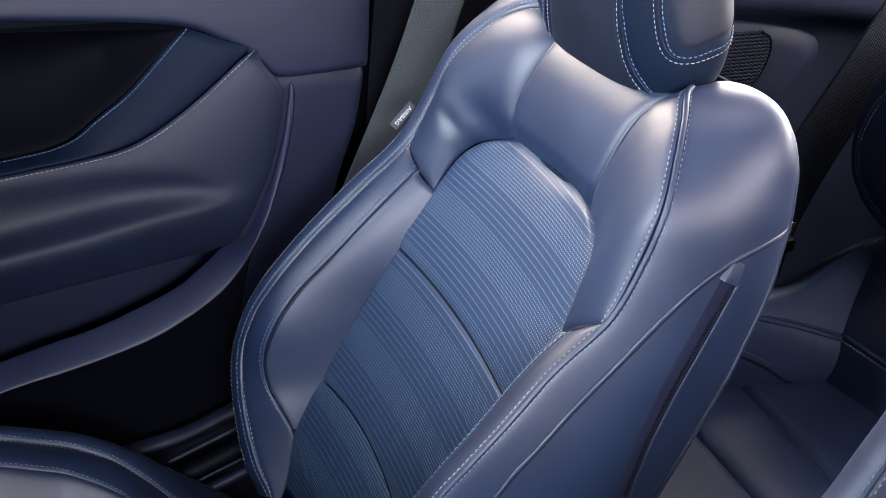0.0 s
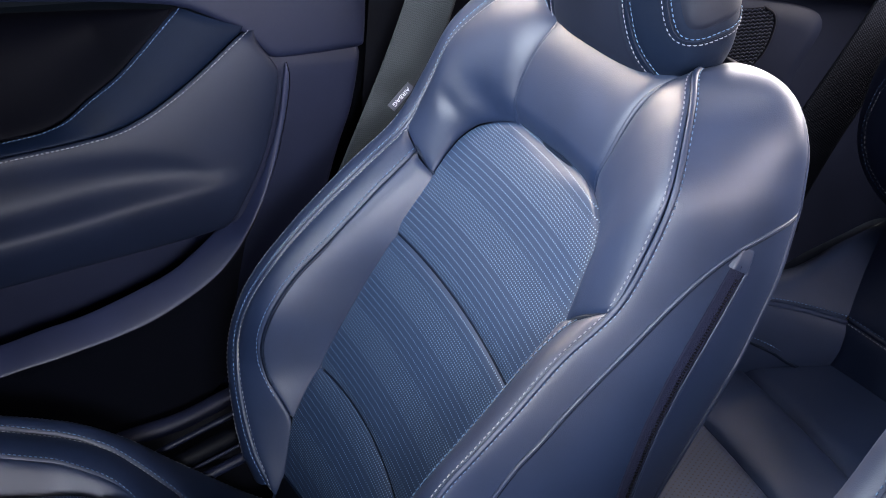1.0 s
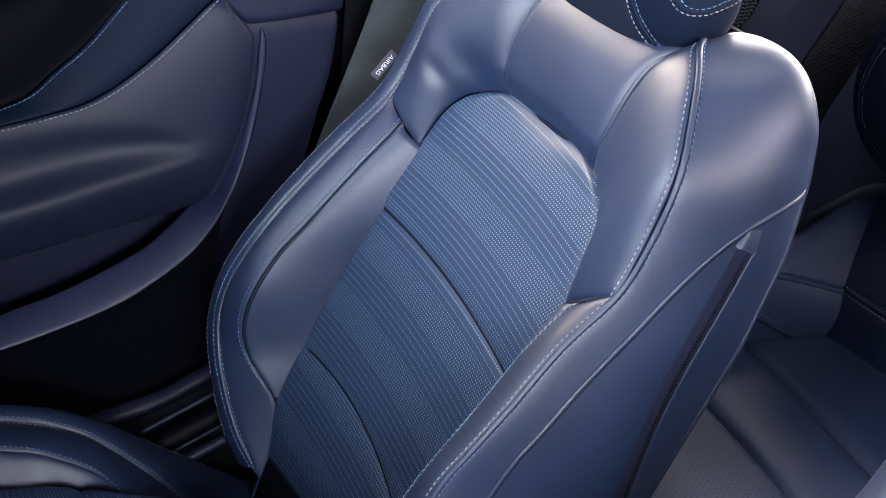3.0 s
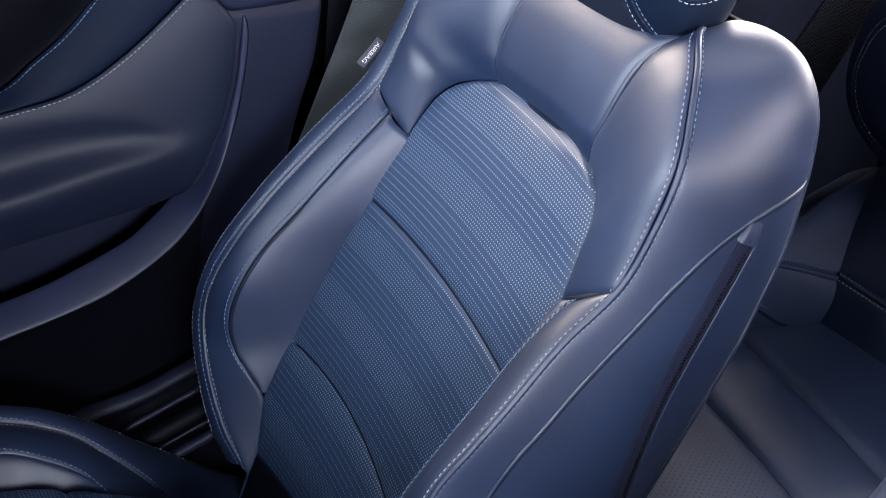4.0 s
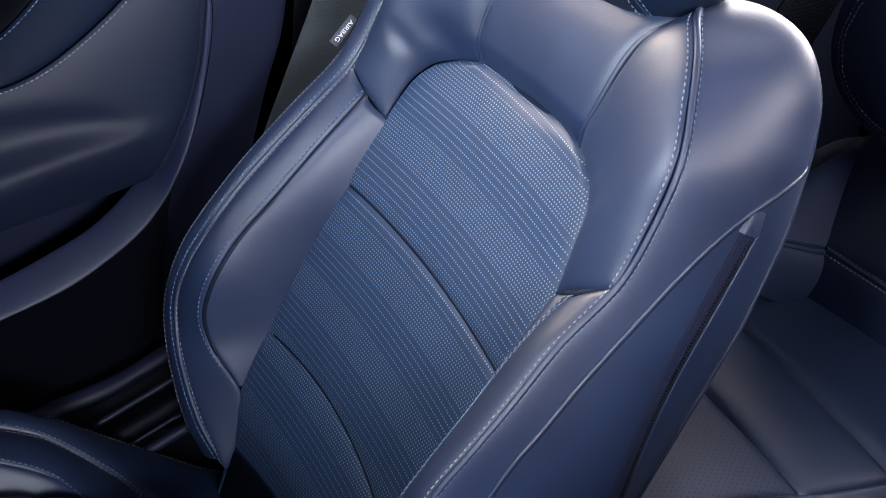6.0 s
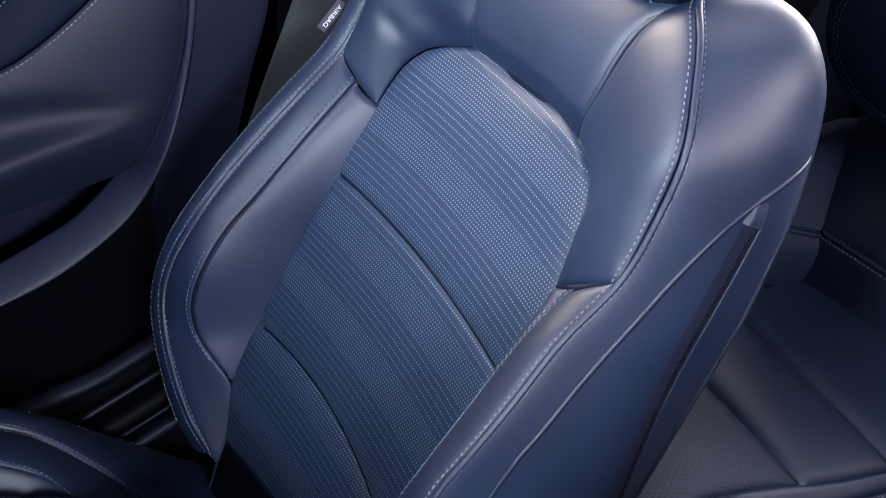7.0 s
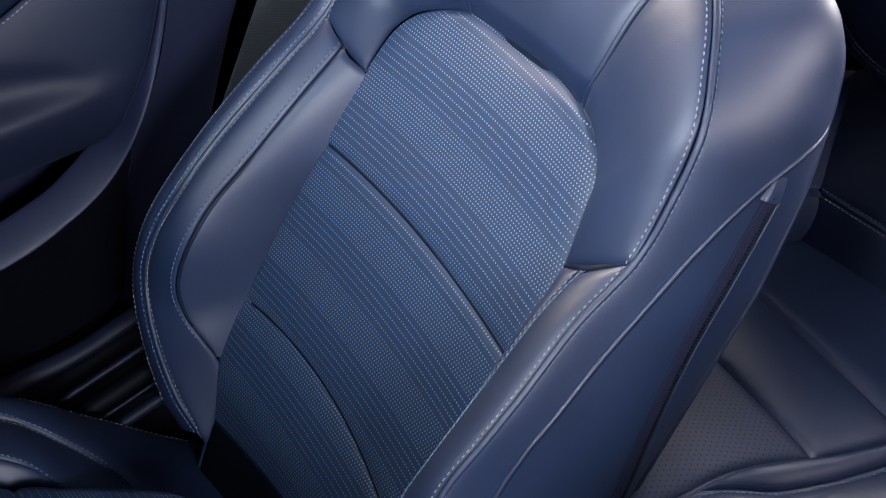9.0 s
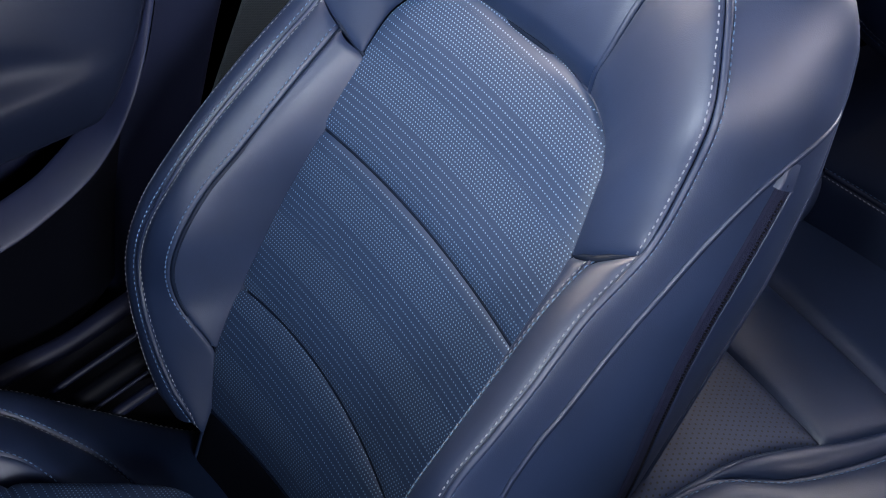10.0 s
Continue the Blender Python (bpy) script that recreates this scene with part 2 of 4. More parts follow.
def stitches(line, normal, pitch=0.0058, long=0.0043, thick=0.00064, lift=0.0003):
    """Sewn dashes along a line on a surface."""
    total = length_of(line)
    count = max(2, int(total / pitch))
    fine = evenly(np.hstack([line, normal]), count * 4 + 1)
    pieces = []
    for k in range(count):
        mid = fine[4 * k + 2]
        ahead = fine[min(4 * k + 4, len(fine) - 1)][:3] - fine[4 * k][:3]
        ahead /= max(np.linalg.norm(ahead), 1e-9)
        n = mid[3:] / max(np.linalg.norm(mid[3:]), 1e-9)
        side = np.cross(ahead, n)
        ahead = ahead + side * random.uniform(-0.10, 0.10)
        c = mid[:3] + n * lift
        half = long * random.uniform(0.44, 0.53)
        pts = [c - ahead * half - n * 0.0009, c + ahead * half - n * 0.0009]
        for q in (-0.55, 0.55):
            for du, dn in ((1, 0), (0, 0.9), (-1, 0), (0, -0.9)):
                pts.append(c + ahead * half * q + side * thick * du + n * thick * dn)
        faces = [(0, 3, 2), (0, 4, 3), (0, 5, 4), (0, 2, 5), (1, 6, 7), (1, 7, 8), (1, 8, 9), (1, 9, 6)]
        faces += [(2, 3, 7, 6), (3, 4, 8, 7), (4, 5, 9, 8), (5, 2, 6, 9)]
        pieces.append((pts, faces))
    return joined(pieces)


def inset_line(grid, column_from, distance, away=(0, -0.9, 0.44), rows=None):
    """The line on a panel at a distance from its first (0) or last (1) column, and the outward directions there."""
    g = grid if column_from == 0 else grid[:, ::-1]
    nrm = normals_of(grid) * facing_of(grid, away)
    nrm = nrm if column_from == 0 else nrm[:, ::-1]
    run = np.concatenate([np.zeros((len(g), 1)), np.cumsum(np.linalg.norm(np.diff(g, axis=1), axis=2), axis=1)], axis=1)
    pts, dirs = [], []
    for i in range(len(g)) if rows is None else rows:
        pts.append([np.interp(distance, run[i], g[i, :, k]) for k in range(3)])
        dirs.append([np.interp(distance, run[i], nrm[i, :, k]) for k in range(3)])
    return np.array(pts), np.array(dirs)


# ---- front seat ----
RECLINE = radians(26.0)
SEAT_O = np.array([0.0, -0.045, 0.345])
UP = np.array([0.0, math.sin(RECLINE), math.cos(RECLINE)])
OUT = np.array([0.0, -math.cos(RECLINE), math.sin(RECLINE)])


def in_seat(p):
    """From across, along and out of the backrest to world places."""
    p = np.asarray(p, float)
    return SEAT_O + p[..., :1] * np.array([1.0, 0, 0]) + p[..., 1:2] * UP + p[..., 2:3] * OUT


# Half outlines of the backrest: the cloth's edge, the inner bolster seam, the crest seam, the rear edge
EDGE_S = [-0.06, 0.006, 0.084, 0.157, 0.249, 0.335, 0.415, 0.459, 0.484, 0.504, 0.517]
edge_u = smooth_through(EDGE_S, [0.140, 0.152, 0.164, 0.172, 0.170, 0.162, 0.160, 0.155, 0.143, 0.116, 0.085])
edge_d = smooth_through(EDGE_S, [0.0, 0.002, 0.018, 0.014, 0.012, 0.010, 0.0, -0.004, -0.008, -0.012, -0.015])
INNER = [(0.162, 0.080, 0.022), (0.175, 0.096, 0.044), (0.188, 0.115, 0.065), (0.192, 0.146, 0.085), (0.190, 0.189, 0.093),
         (0.191, 0.239, 0.085), (0.188, 0.290, 0.068), (0.185, 0.367, 0.044), (0.187, 0.429, 0.018)]
CREST = [(0.154, -0.014, 0.006), (0.166, 0.004, 0.025), (0.178, 0.0195, 0.0385), (0.197, 0.049, 0.058), (0.215, 0.088, 0.079), (0.233, 0.133, 0.094),
         (0.233, 0.18, 0.101), (0.227, 0.233, 0.098), (0.228, 0.28, 0.085), (0.227, 0.324, 0.070), (0.223, 0.386, 0.048),
         (0.224, 0.446, 0.023), (0.221, 0.505, 0.021), (0.214, 0.561, 0.026), (0.188, 0.609, 0.023), (0.168, 0.635, 0.018),
         (0.142, 0.656, 0.008), (0.122, 0.664, -0.012)]
REAR = [(0.235, -0.014, -0.135), (0.235, 0.008, -0.135), (0.238, 0.03, -0.135), (0.24, 0.06, -0.135), (0.24, 0.10, -0.136), (0.24, 0.15, -0.137),
        (0.24, 0.19, -0.138), (0.24, 0.233, -0.138), (0.24, 0.28, -0.138), (0.24, 0.33, -0.138), (0.24, 0.39, -0.138),
        (0.24, 0.455, -0.137), (0.24, 0.53, -0.132), (0.238, 0.596, -0.115), (0.234, 0.643, -0.092), (0.214, 0.674, -0.078),
        (0.176, 0.686, -0.072), (0.12, 0.678, -0.075)]


def edge_at(s, side):
    """The cloth's edge on either side; the worn shoulder on the inboard side lies a little over the cloth."""
    q = np.clip((np.asarray(s, float) - 0.35) / 0.09, 0, 1)
    tight = np.interp(s, [0.43, 0.450, 0.468, 0.482, 0.497, 0.503, 0.517], [0.0, 0.002, 0.0035, 0.0070, 0.0095, 0.011, 0.012])
    return edge_u(s) - np.where(np.asarray(side) > 0, 0.013 * q * q * (3 - 2 * q) + tight, 0.0)


def slope(u, r=0.0):
    """How far the arch falls towards the inboard shoulder, fading up the yoke."""
    return 1.5 * np.clip(u, 0, 1) ** 2 * np.clip(1 - np.asarray(r) / 0.5, 0, 1) ** 2


def seam_upper(u):
    return 0.330 - 0.10 * u - 0.35 * u * u


def seam_lower(u):
    return 0.145 - 0.17 * u - 0.9 * u * u


def seam_bottom(u):
    return 0.014 - 0.3 * u * u


def cloth_height(u, s):
    """How far the cloth lies out of the backrest's plane."""
    e = edge_at(s, u)
    q = np.clip(np.abs(u) / e, 0, 1)
    return edge_d(s) - 0.006 * (1 - q ** 2)


def cloth_panel(low, high, rows, cols, over=0.0):
    """A cell of the cloth insert between two seams."""
    c = np.linspace(-1, 1, cols)
    grid, uv = np.zeros((rows, cols, 3)), np.zeros((rows, cols, 2))
    for i, r in enumerate(np.linspace(0, 1, rows)):
        s = np.full(cols, 0.2)
        for _ in range(6):
            u = c * (edge_at(s, c) + over)
            s = low(u) * (1 - r) + high(u) * r
        u = c * (edge_at(s, c) + over)
        grid[i] = np.stack([u, s, cloth_height(u, s)], 1)
        uv[i] = np.stack([u, s + 0.09 * u + 0.28 * u * u + (0.035 if high(np.zeros(1))[0] < 0.5 else 0.0)], 1)
    return grid, uv


def mirrored(grid, side):
    return grid * np.array([side, 1.0, 1.0])


def bezier(a, b, c, d, w):
    w = w[:, None]
    return (1 - w) ** 3 * a + 3 * (1 - w) ** 2 * w * b + 3 * (1 - w) * w ** 2 * c + w ** 3 * d


def between(a, b, w, swell=0.0, power=1.0):
    """A panel between two lines in seat places, swelling outwards in the middle."""
    g = a[:, None] * (1 - w)[None, :, None] + b[:, None] * w[None, :, None]
    g[..., 2] += swell * (4 * w * (1 - w))[None, :] ** power
    return g


def build_backrest(seat):
    prof_s = smooth_through([0, 0.5, 0.78, 0.92, 1.0], [0.517, 0.600, 0.648, 0.660, 0.650])
    prof_d = smooth_through([0, 0.15, 0.5, 0.78, 0.92, 1.0], [-0.015, 0.004, 0.012, 0.0, -0.035, -0.085])
    prof_u = smooth_through([0, 0.2, 0.6, 0.8, 1.0], [0.080, 0.092, 0.105, 0.126, 0.126])
    prof_out = smooth_through([0, 0.2, 0.5, 0.64, 0.72, 0.8, 1.0], [0.086, 0.088, 0.083, 0.079, 0.088, 0.126, 0.126])
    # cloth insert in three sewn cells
    # leather foot behind the cushion; its deep shade is painted as black
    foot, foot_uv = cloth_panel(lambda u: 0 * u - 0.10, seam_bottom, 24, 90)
    part("lower_panel", sheet(upholstered(in_seat(foot), (0, 1, 1, 1), depth=0.005, width=0.006), away=FRONT), PLASTIC_DARK, seat, "lower edge of the backrest, its shade painted black")
    cells = [(seam_bottom, seam_lower, 60), (seam_lower, seam_upper, 60), (seam_upper, lambda u: 0.5185 - slope(u), 70)]
    for low, high, rows in cells:
        arch = high(np.zeros(1))[0] > 0.5
        g, uv = cloth_panel(low, high, rows, 90, 0.0022 if arch else 0.0)
        g = upholstered(in_seat(g), (1, not arch, 0, 0), depth=0.0042, width=0.0060)
        if arch:
            far = edge_distance(g, (0, 1, 1, 1))
            high_up = np.linspace(0, 1, rows)[:, None] ** 1.2
            g = g + np.array(OUT) * (high_up * (0.0050 * (1 - np.exp(-(far / 0.013) ** 1.5)) - 0.002))[..., None]
        else:
            g = upholstered(g, (0, 0, 1, 1), depth=0.003, width=0.004)
        part("cloth_insert", sheet(g, uv, FRONT), CLOTH, seat, "navy insert pricked with pale blue pin-dots")
    crest = curve_through(CREST, 220)
    # rear edge at the same shares of its controls as the crest
    crest_raw, rear_raw = curve_through(CREST, 2000), np.array(REAR)
    near = [int(np.argmin(np.linalg.norm(crest_raw - np.array(p), axis=1))) for p in CREST]
    share = np.linspace(0, 1, 220) * 1999
    rear = np.stack([np.interp(share, near, rear_raw[:, k]) for k in range(3)], 1)
    kernel = np.ones(9) / 9
    for k in range(3):
        padded = np.pad(rear[:, k], 4, mode="edge")
        rear[:, k] = np.convolve(padded, kernel, "valid")
    crest_both, rear_both = crest, rear
    worn = np.clip((crest[:, 1] - 0.43) / 0.12, 0, 1)[:, None] * np.array([1.0, 0, 0])
    tan = np.gradient(crest, axis=0)
    outward = np.stack([tan[:, 1], -tan[:, 0], 0 * tan[:, 0]], 1)
    outward /= np.linalg.norm(outward, axis=1, keepdims=True)
    top_i = int(np.argmin(np.abs(crest[:, 1] - 0.446) + (crest[:, 0] < 0.2)))
    for side in (1, -1):
        # the inboard bolster ends a little lower under the shoulder
        end_s, low_s = ((0.186, 0.415, 0.0225), 0.398) if side > 0 else (INNER[-1], 0.415)
        inner = curve_through(INNER[:-1] + [end_s], 90)
        # the inboard shoulder is sat in: its seam lies further out and its rear edge further in
        crest = crest_both + (0.006 * worn if side > 0 else 0)
        rear = rear_both - (0.010 * worn if side > 0 else 0)
        # inner bolster wall, from the cloth up to the inner seam
        s_e = np.linspace(0.080, low_s, 90)
        foot = np.stack([edge_at(s_e, side) - 0.003, s_e, edge_d(s_e) - 0.006], 1)
        flat = between(foot, inner, denser(26))
        g = flat + (between(foot, inner, denser(26), 0.010) - flat) * smooth_through([0, 0.25, 0.5, 1], [0.3, 0.6, 0.9, 1.0])(np.linspace(0, 1, 90))[:, None, None]
        g = upholstered(in_seat(mirrored(g, side)), (0, 1, 0, 1), depth=0.0035, width=0.0022)
        wall = part("bolster_wall", sheet(g, away=FRONT), LEATHER, seat)
        if side > 0:
            part("stitching", stitches(*inset_line(g, 1, 0.0036), lift=0.0006), THREAD, wall, "pale sewn stitches")
        # bolster top, from the inner seam to the crest
        s_b = np.linspace(-0.020, 0.072, 30)
        start = np.vstack([np.stack([edge_u(s_b) - 0.006, s_b, edge_d(s_b) - 0.004], 1), inner])
        start = evenly(start, 130)
        for k in range(3):
            start[4:-4, k] = np.convolve(start[:, k], np.ones(9) / 9, "valid")
        stop = evenly(crest[:top_i + 1], 130)
        g = between(start, stop, denser(24), 0.0045)
        g = upholstered(in_seat(mirrored(g, side)), (1, 1, 0, 1), depth=0.0035, width=0.004)
        g = upholstered(g, (0, 0, 1, 0), depth=0.0024, width=0.0018)
        top = part("bolster_top", sheet(g, away=FRONT), LEATHER, seat)
        line, nrm = inset_line(g, 1, 0.0065)
        part("stitching", stitches(line, nrm), THREAD, top, "pale sewn stitches")
        line, nrm = inset_line(g, 0, 0.0052, rows=range(34, 130))
        part("stitching", stitches(line, nrm, lift=0.0013), THREAD_BLUE, top, "blue sewn stitches")
        # shoulder panel, from the cloth's arch to the crest
        s_a = np.r_[np.linspace(low_s, 0.48, 40), np.linspace(0.482, 0.517, 60)]
        arch = evenly(np.stack([edge_at(s_a, side), s_a, edge_d(s_a)], 1), 90)
        stop = evenly(crest[top_i:], 90)
        g = between(arch, stop, denser(40), 1.0, 0.6)
        flat = between(arch, stop, denser(40))
        g = flat + (g - flat) * smooth_through([0, 0.14, 0.4, 1], [0.0075, 0.0125, 0.018, 0.018])(np.linspace(0, 1, 90))[:, None, None]
        r = smooth_through([0, 1], [0, 0.80])(denser(40))
        hem = np.stack([(prof_u if side > 0 else prof_out)(r), prof_s(r), prof_d(r)], 1)
        hem[:, 1] -= slope(side * hem[:, 0], r)
        hem += (stop[-1] - hem[-1]) * denser(40)[:, None] ** (1 if side > 0 else 4)
        pull = np.linspace(0, 1, 90)[:, None, None] ** 3
        g = g + pull * (hem - g[-1])[None]
        if side < 0:
            u, v = g[..., 0], g[..., 1]
            g[..., 2] -= 0.0028 * np.exp(-((u - 0.172) / 0.020) ** 2 - ((v - 0.497 - 0.25 * (u - 0.172)) / 0.012) ** 2)
            g[..., 2] -= 0.005 * np.exp(-((u - 0.130) / 0.030) ** 2 - ((v - 0.520) / 0.018) ** 2)
        g = upholstered(in_seat(mirrored(g, side)), depth=0.0035, width=0.0045)
        sh = part("shoulder_panel", sheet(g, away=FRONT), LEATHER, seat)
        line, nrm = inset_line(g, 1, 0.0065)
        part("stitching", stitches(line, nrm), THREAD, sh, "pale sewn stitches")
        # side, from the crest round to the rear edge
        w = denser(60, 1.5)
        rows = []
        reach = smooth_through([0, 0.52, 0.70, 0.90, 1], [0.033, 0.033, 0.036, 0.033, 0.016] if side > 0 else [0.066, 0.066, 0.062, 0.036, 0.012])(np.linspace(0, 1, 220))
        for k, r, o, far in zip(crest, rear, outward, reach):
            deep = np.array([0, 0, k[2] - r[2]])
            if side > 0:
                rows.append(bezier(k, k + o * far * 0.60 - 0.30 * deep, r + o * far * 0.80 + 0.30 * deep, r, w))
            else:
                rows.append(bezier(k, k + o * far + np.array([0, 0, 0.30 * far]), r + o * far * 0.45 + 0.55 * deep, r, w))
        raw = np.array(rows)
        away = (side, 0, 0)
        g = upholstered(in_seat(mirrored(raw, side)), (0, 0, 1, 1), depth=0.0035, width=0.004, away=away)
        flank = part("side_panel", sheet(g, away=away), LEATHER, seat)
        line, nrm = inset_line(g, 0, 0.0065, away)
        part("stitching", stitches(line, nrm), THREAD_BLUE, flank, "blue sewn stitches")
        # piped seam and zip down the side
        pipe_d = smooth_through([0.0, 0.10, 0.18, 0.238, 0.280, 0.309, 0.351, 0.380, 0.427, 0.474, 0.505, 0.540, 0.557, 0.570, 0.588, 0.60],
                                [0.036, 0.048, 0.052, 0.0500, 0.0440, 0.0345, 0.0205, 0.0095, -0.0070, -0.0205, -0.0315, -0.051, -0.067, -0.082, -0.108, -0.125])
        zip_d = smooth_through([0.0, 0.12, 0.236, 0.307, 0.365, 0.440, 0.531, 0.60], [-0.124, -0.114, -0.097, -0.0775, -0.0675, -0.063, -0.0635, -0.066])
        nrm_all = normals_of(g) * facing_of(g, away)
        pipe, pipe_n, zipline, zip_n = [], [], [], []
        for i in range(len(raw)):
            if crest[i, 1] < 0.02 or i > 205:
                continue
            for want, pts, dirs, low, high in ((pipe_d, pipe, pipe_n, 0.02, 0.598), (zip_d, zipline, zip_n, 0.02, 0.532)):
                j = np.interp(0.0, want(raw[i, :, 1]) - raw[i, :, 2], np.arange(60))
                a, b = int(j), min(int(j) + 1, 59)
                q = j - a
                if low < raw[i, a, 1] < high:
                    pts.append(g[i, a] * (1 - q) + g[i, b] * q)
                    dirs.append(nrm_all[i, a] * (1 - q) + nrm_all[i, b] * q)
        pipe, zipline = np.array(pipe), np.array(zipline)
        part("piping", joined([tube(pipe + np.array(pipe_n) * 0.0006 * np.clip(np.arange(len(pipe))[::-1, None] / 12 - 0.5, -2, 1), 0.0021 * np.clip(np.arange(len(pipe))[::-1] / 10 + 0.4, 0, 1))]), LEATHER, flank, "raised leather piping")
        beside = np.cross(frames_along(pipe), np.array(pipe_n)) * side
        part("seam", joined([tube(pipe + beside * 0.0030 - np.array(pipe_n) * 0.0003, 0.0014, 6)]), LEATHER_DARK, flank, "dark sewn seam")
        across = np.cross(frames_along(zipline), np.array(zip_n))
        zn = np.array(zip_n)
        tape = np.stack([zipline + across * side * a + zn * (h + 0.0026) for a, h in ((-0.0106, -0.0046), (-0.0102, 0.0002), (-0.0028, 0.0016), (-0.0024, 0.0002), (0.0024, 0.0002), (0.0028, 0.0014), (0.0056, 0.0002), (0.0060, -0.0046))], 1)
        part("zip_lip", joined([tube((zipline + across * side * 0.0072 + zn * 0.0010)[:-1], 0.0027)]), LEATHER, flank, "raised leather lip beside the zip")
        zp = part("zip", sheet(tape, away=away), ZIP, flank, "dark woven zip tape")
        zp.data.polygons.foreach_set("use_smooth", [False] * len(zp.data.polygons))
        teeth = evenly(np.hstack([zipline, zn]), int(length_of(zipline) / 0.0030))
        part("zip_teeth", stitches((teeth[:, :3] + teeth[:, 3:] * 0.0026)[:-4], teeth[:-4, 3:], 0.0030, 0.0018, 0.0026), PLASTIC_DARK, zp)
        end, up_way, n_end = zipline[-1], frames_along(zipline)[-1], zn[-1]
        row = across[-1] / np.linalg.norm(across[-1])
        flap = np.array([[end + up_way * (0.021 * v - 0.005) + row * (0.0118 * q - 0.0020 * side) * (1 - 0.25 * v) + n_end * ((0.0054 - 0.0042 * v ** 2) * (1 - abs(q) ** 8) - 0.0012) for q in np.linspace(-1, 1, 15)] for v in np.linspace(0, 1, 12)])
        part("zip_flap", sheet(flap, away=away), LEATHER, flank, "folded leather flap over the zip end")
        if side < 0:
            line, nrm = inset_line(g, 0, 0.025, away, range(12, top_i + 2))
            part("stitching", stitches(line, nrm), THREAD, flank, "pale sewn stitches")
        # welts sunk in the seams; dark ones carry the groove's shade in their colour
        s_all = np.r_[np.linspace(-0.05, 0.47, 90), np.linspace(0.472, 0.517, 60)]
        rim = np.stack([edge_at(s_all, side), s_all, edge_d(s_all)], 1)
        hem_line = np.stack([(prof_u if side > 0 else prof_out)(np.linspace(0, 0.8, 40)), prof_s(np.linspace(0, 0.8, 40)), prof_d(np.linspace(0, 0.8, 40))], 1)
        hem_line[:, 1] -= slope(side * hem_line[:, 0], np.linspace(0, 0.8, 40))
        cross = np.vstack([np.linspace((0.160 - 0.009 * (side > 0), low_s, 0.0), end_s, 12), np.linspace(end_s, crest[top_i], 12)])
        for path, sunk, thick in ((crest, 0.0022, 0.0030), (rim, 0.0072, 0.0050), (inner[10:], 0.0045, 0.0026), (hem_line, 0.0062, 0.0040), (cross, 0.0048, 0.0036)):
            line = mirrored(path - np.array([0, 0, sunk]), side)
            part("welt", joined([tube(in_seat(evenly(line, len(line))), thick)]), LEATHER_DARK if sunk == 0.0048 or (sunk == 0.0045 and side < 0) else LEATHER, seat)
        part("edge_piping", joined([tube(g[8:-2, -1] + np.array([side * 0.003, -0.001, 0.0]), 0.0032)]), LEATHER, seat, "raised leather piping")
    # yoke over the cloth's arch, rolling back over the top between the shoulders
    c = np.linspace(-1, 1, 50)
    rows = []
    for r in np.linspace(0, 1, 60):
        u = np.where(c > 0, c * prof_u(r), c * prof_out(r))
        rows.append(np.stack([u, prof_s(r) - slope(u, r), prof_d(r) + 0 * u], 1))
    # dark cords put the shade of these tucked seams into colour
    line = np.stack([np.linspace(-0.086, 0.086, 40), 0.516 - slope(np.linspace(-0.086, 0.086, 40)), np.full(40, -0.0255)], 1)
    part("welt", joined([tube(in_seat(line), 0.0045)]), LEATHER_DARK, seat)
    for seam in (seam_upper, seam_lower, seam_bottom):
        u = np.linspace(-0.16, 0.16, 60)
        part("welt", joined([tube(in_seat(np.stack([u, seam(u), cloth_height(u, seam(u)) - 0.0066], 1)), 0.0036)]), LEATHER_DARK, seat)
    g = upholstered(in_seat(np.array(rows)), (1, 0, 1, 1), depth=0.0035, width=0.0045)
    part("yoke_panel", sheet(g, away=FRONT), LEATHER, seat)
    # back cover
    c = np.linspace(-1, 1, 30)
    g = np.array([[(q * (r[0] - (0.010 * x[0] if q > 0 else 0)), r[1], r[2] - 0.012 * (1 - q * q)) for q in c] for r, x in zip(rear_both[::4], worn[::4])])
    part("back_cover", sheet(in_seat(g), away=(0, 1, 0)), PLASTIC, seat)


def superblock(centre, half, power, tilt=0.0, rows=48, cols=96, shape=None):
    """A rounded block (superellipsoid); shape(x, y, z) may reshape its unit coordinates."""
    v, h = np.linspace(-math.pi / 2, math.pi / 2, rows), np.linspace(-math.pi, math.pi, cols, endpoint=False)
    f = lambda w, p: np.sign(w) * np.abs(w) ** p
    a = 2.0 / power
    x = f(np.cos(v), a)[:, None] * f(np.cos(h), a)[None]
    y = f(np.cos(v), a)[:, None] * f(np.sin(h), a)[None]
    z = f(np.sin(v), a)[:, None] + 0 * x
    g = np.stack([x, y, z], 2)
    if shape is not None:
        g = shape(g)
    g = g * np.array(half)
    ct, st = math.cos(tilt), math.sin(tilt)
    g = np.stack([g[..., 0], g[..., 1] * ct + g[..., 2] * st, -g[..., 1] * st + g[..., 2] * ct], 2)
    return g + np.array(centre)


def on_block(grid, x, y, z, away):
    """The point of a block's skin nearest to a place, and the outward direction there."""
    d = np.linalg.norm(grid - np.array([x, y, z]), axis=2)
    i = np.unravel_index(np.argmin(d), d.shape)
    return grid[i], away[i]


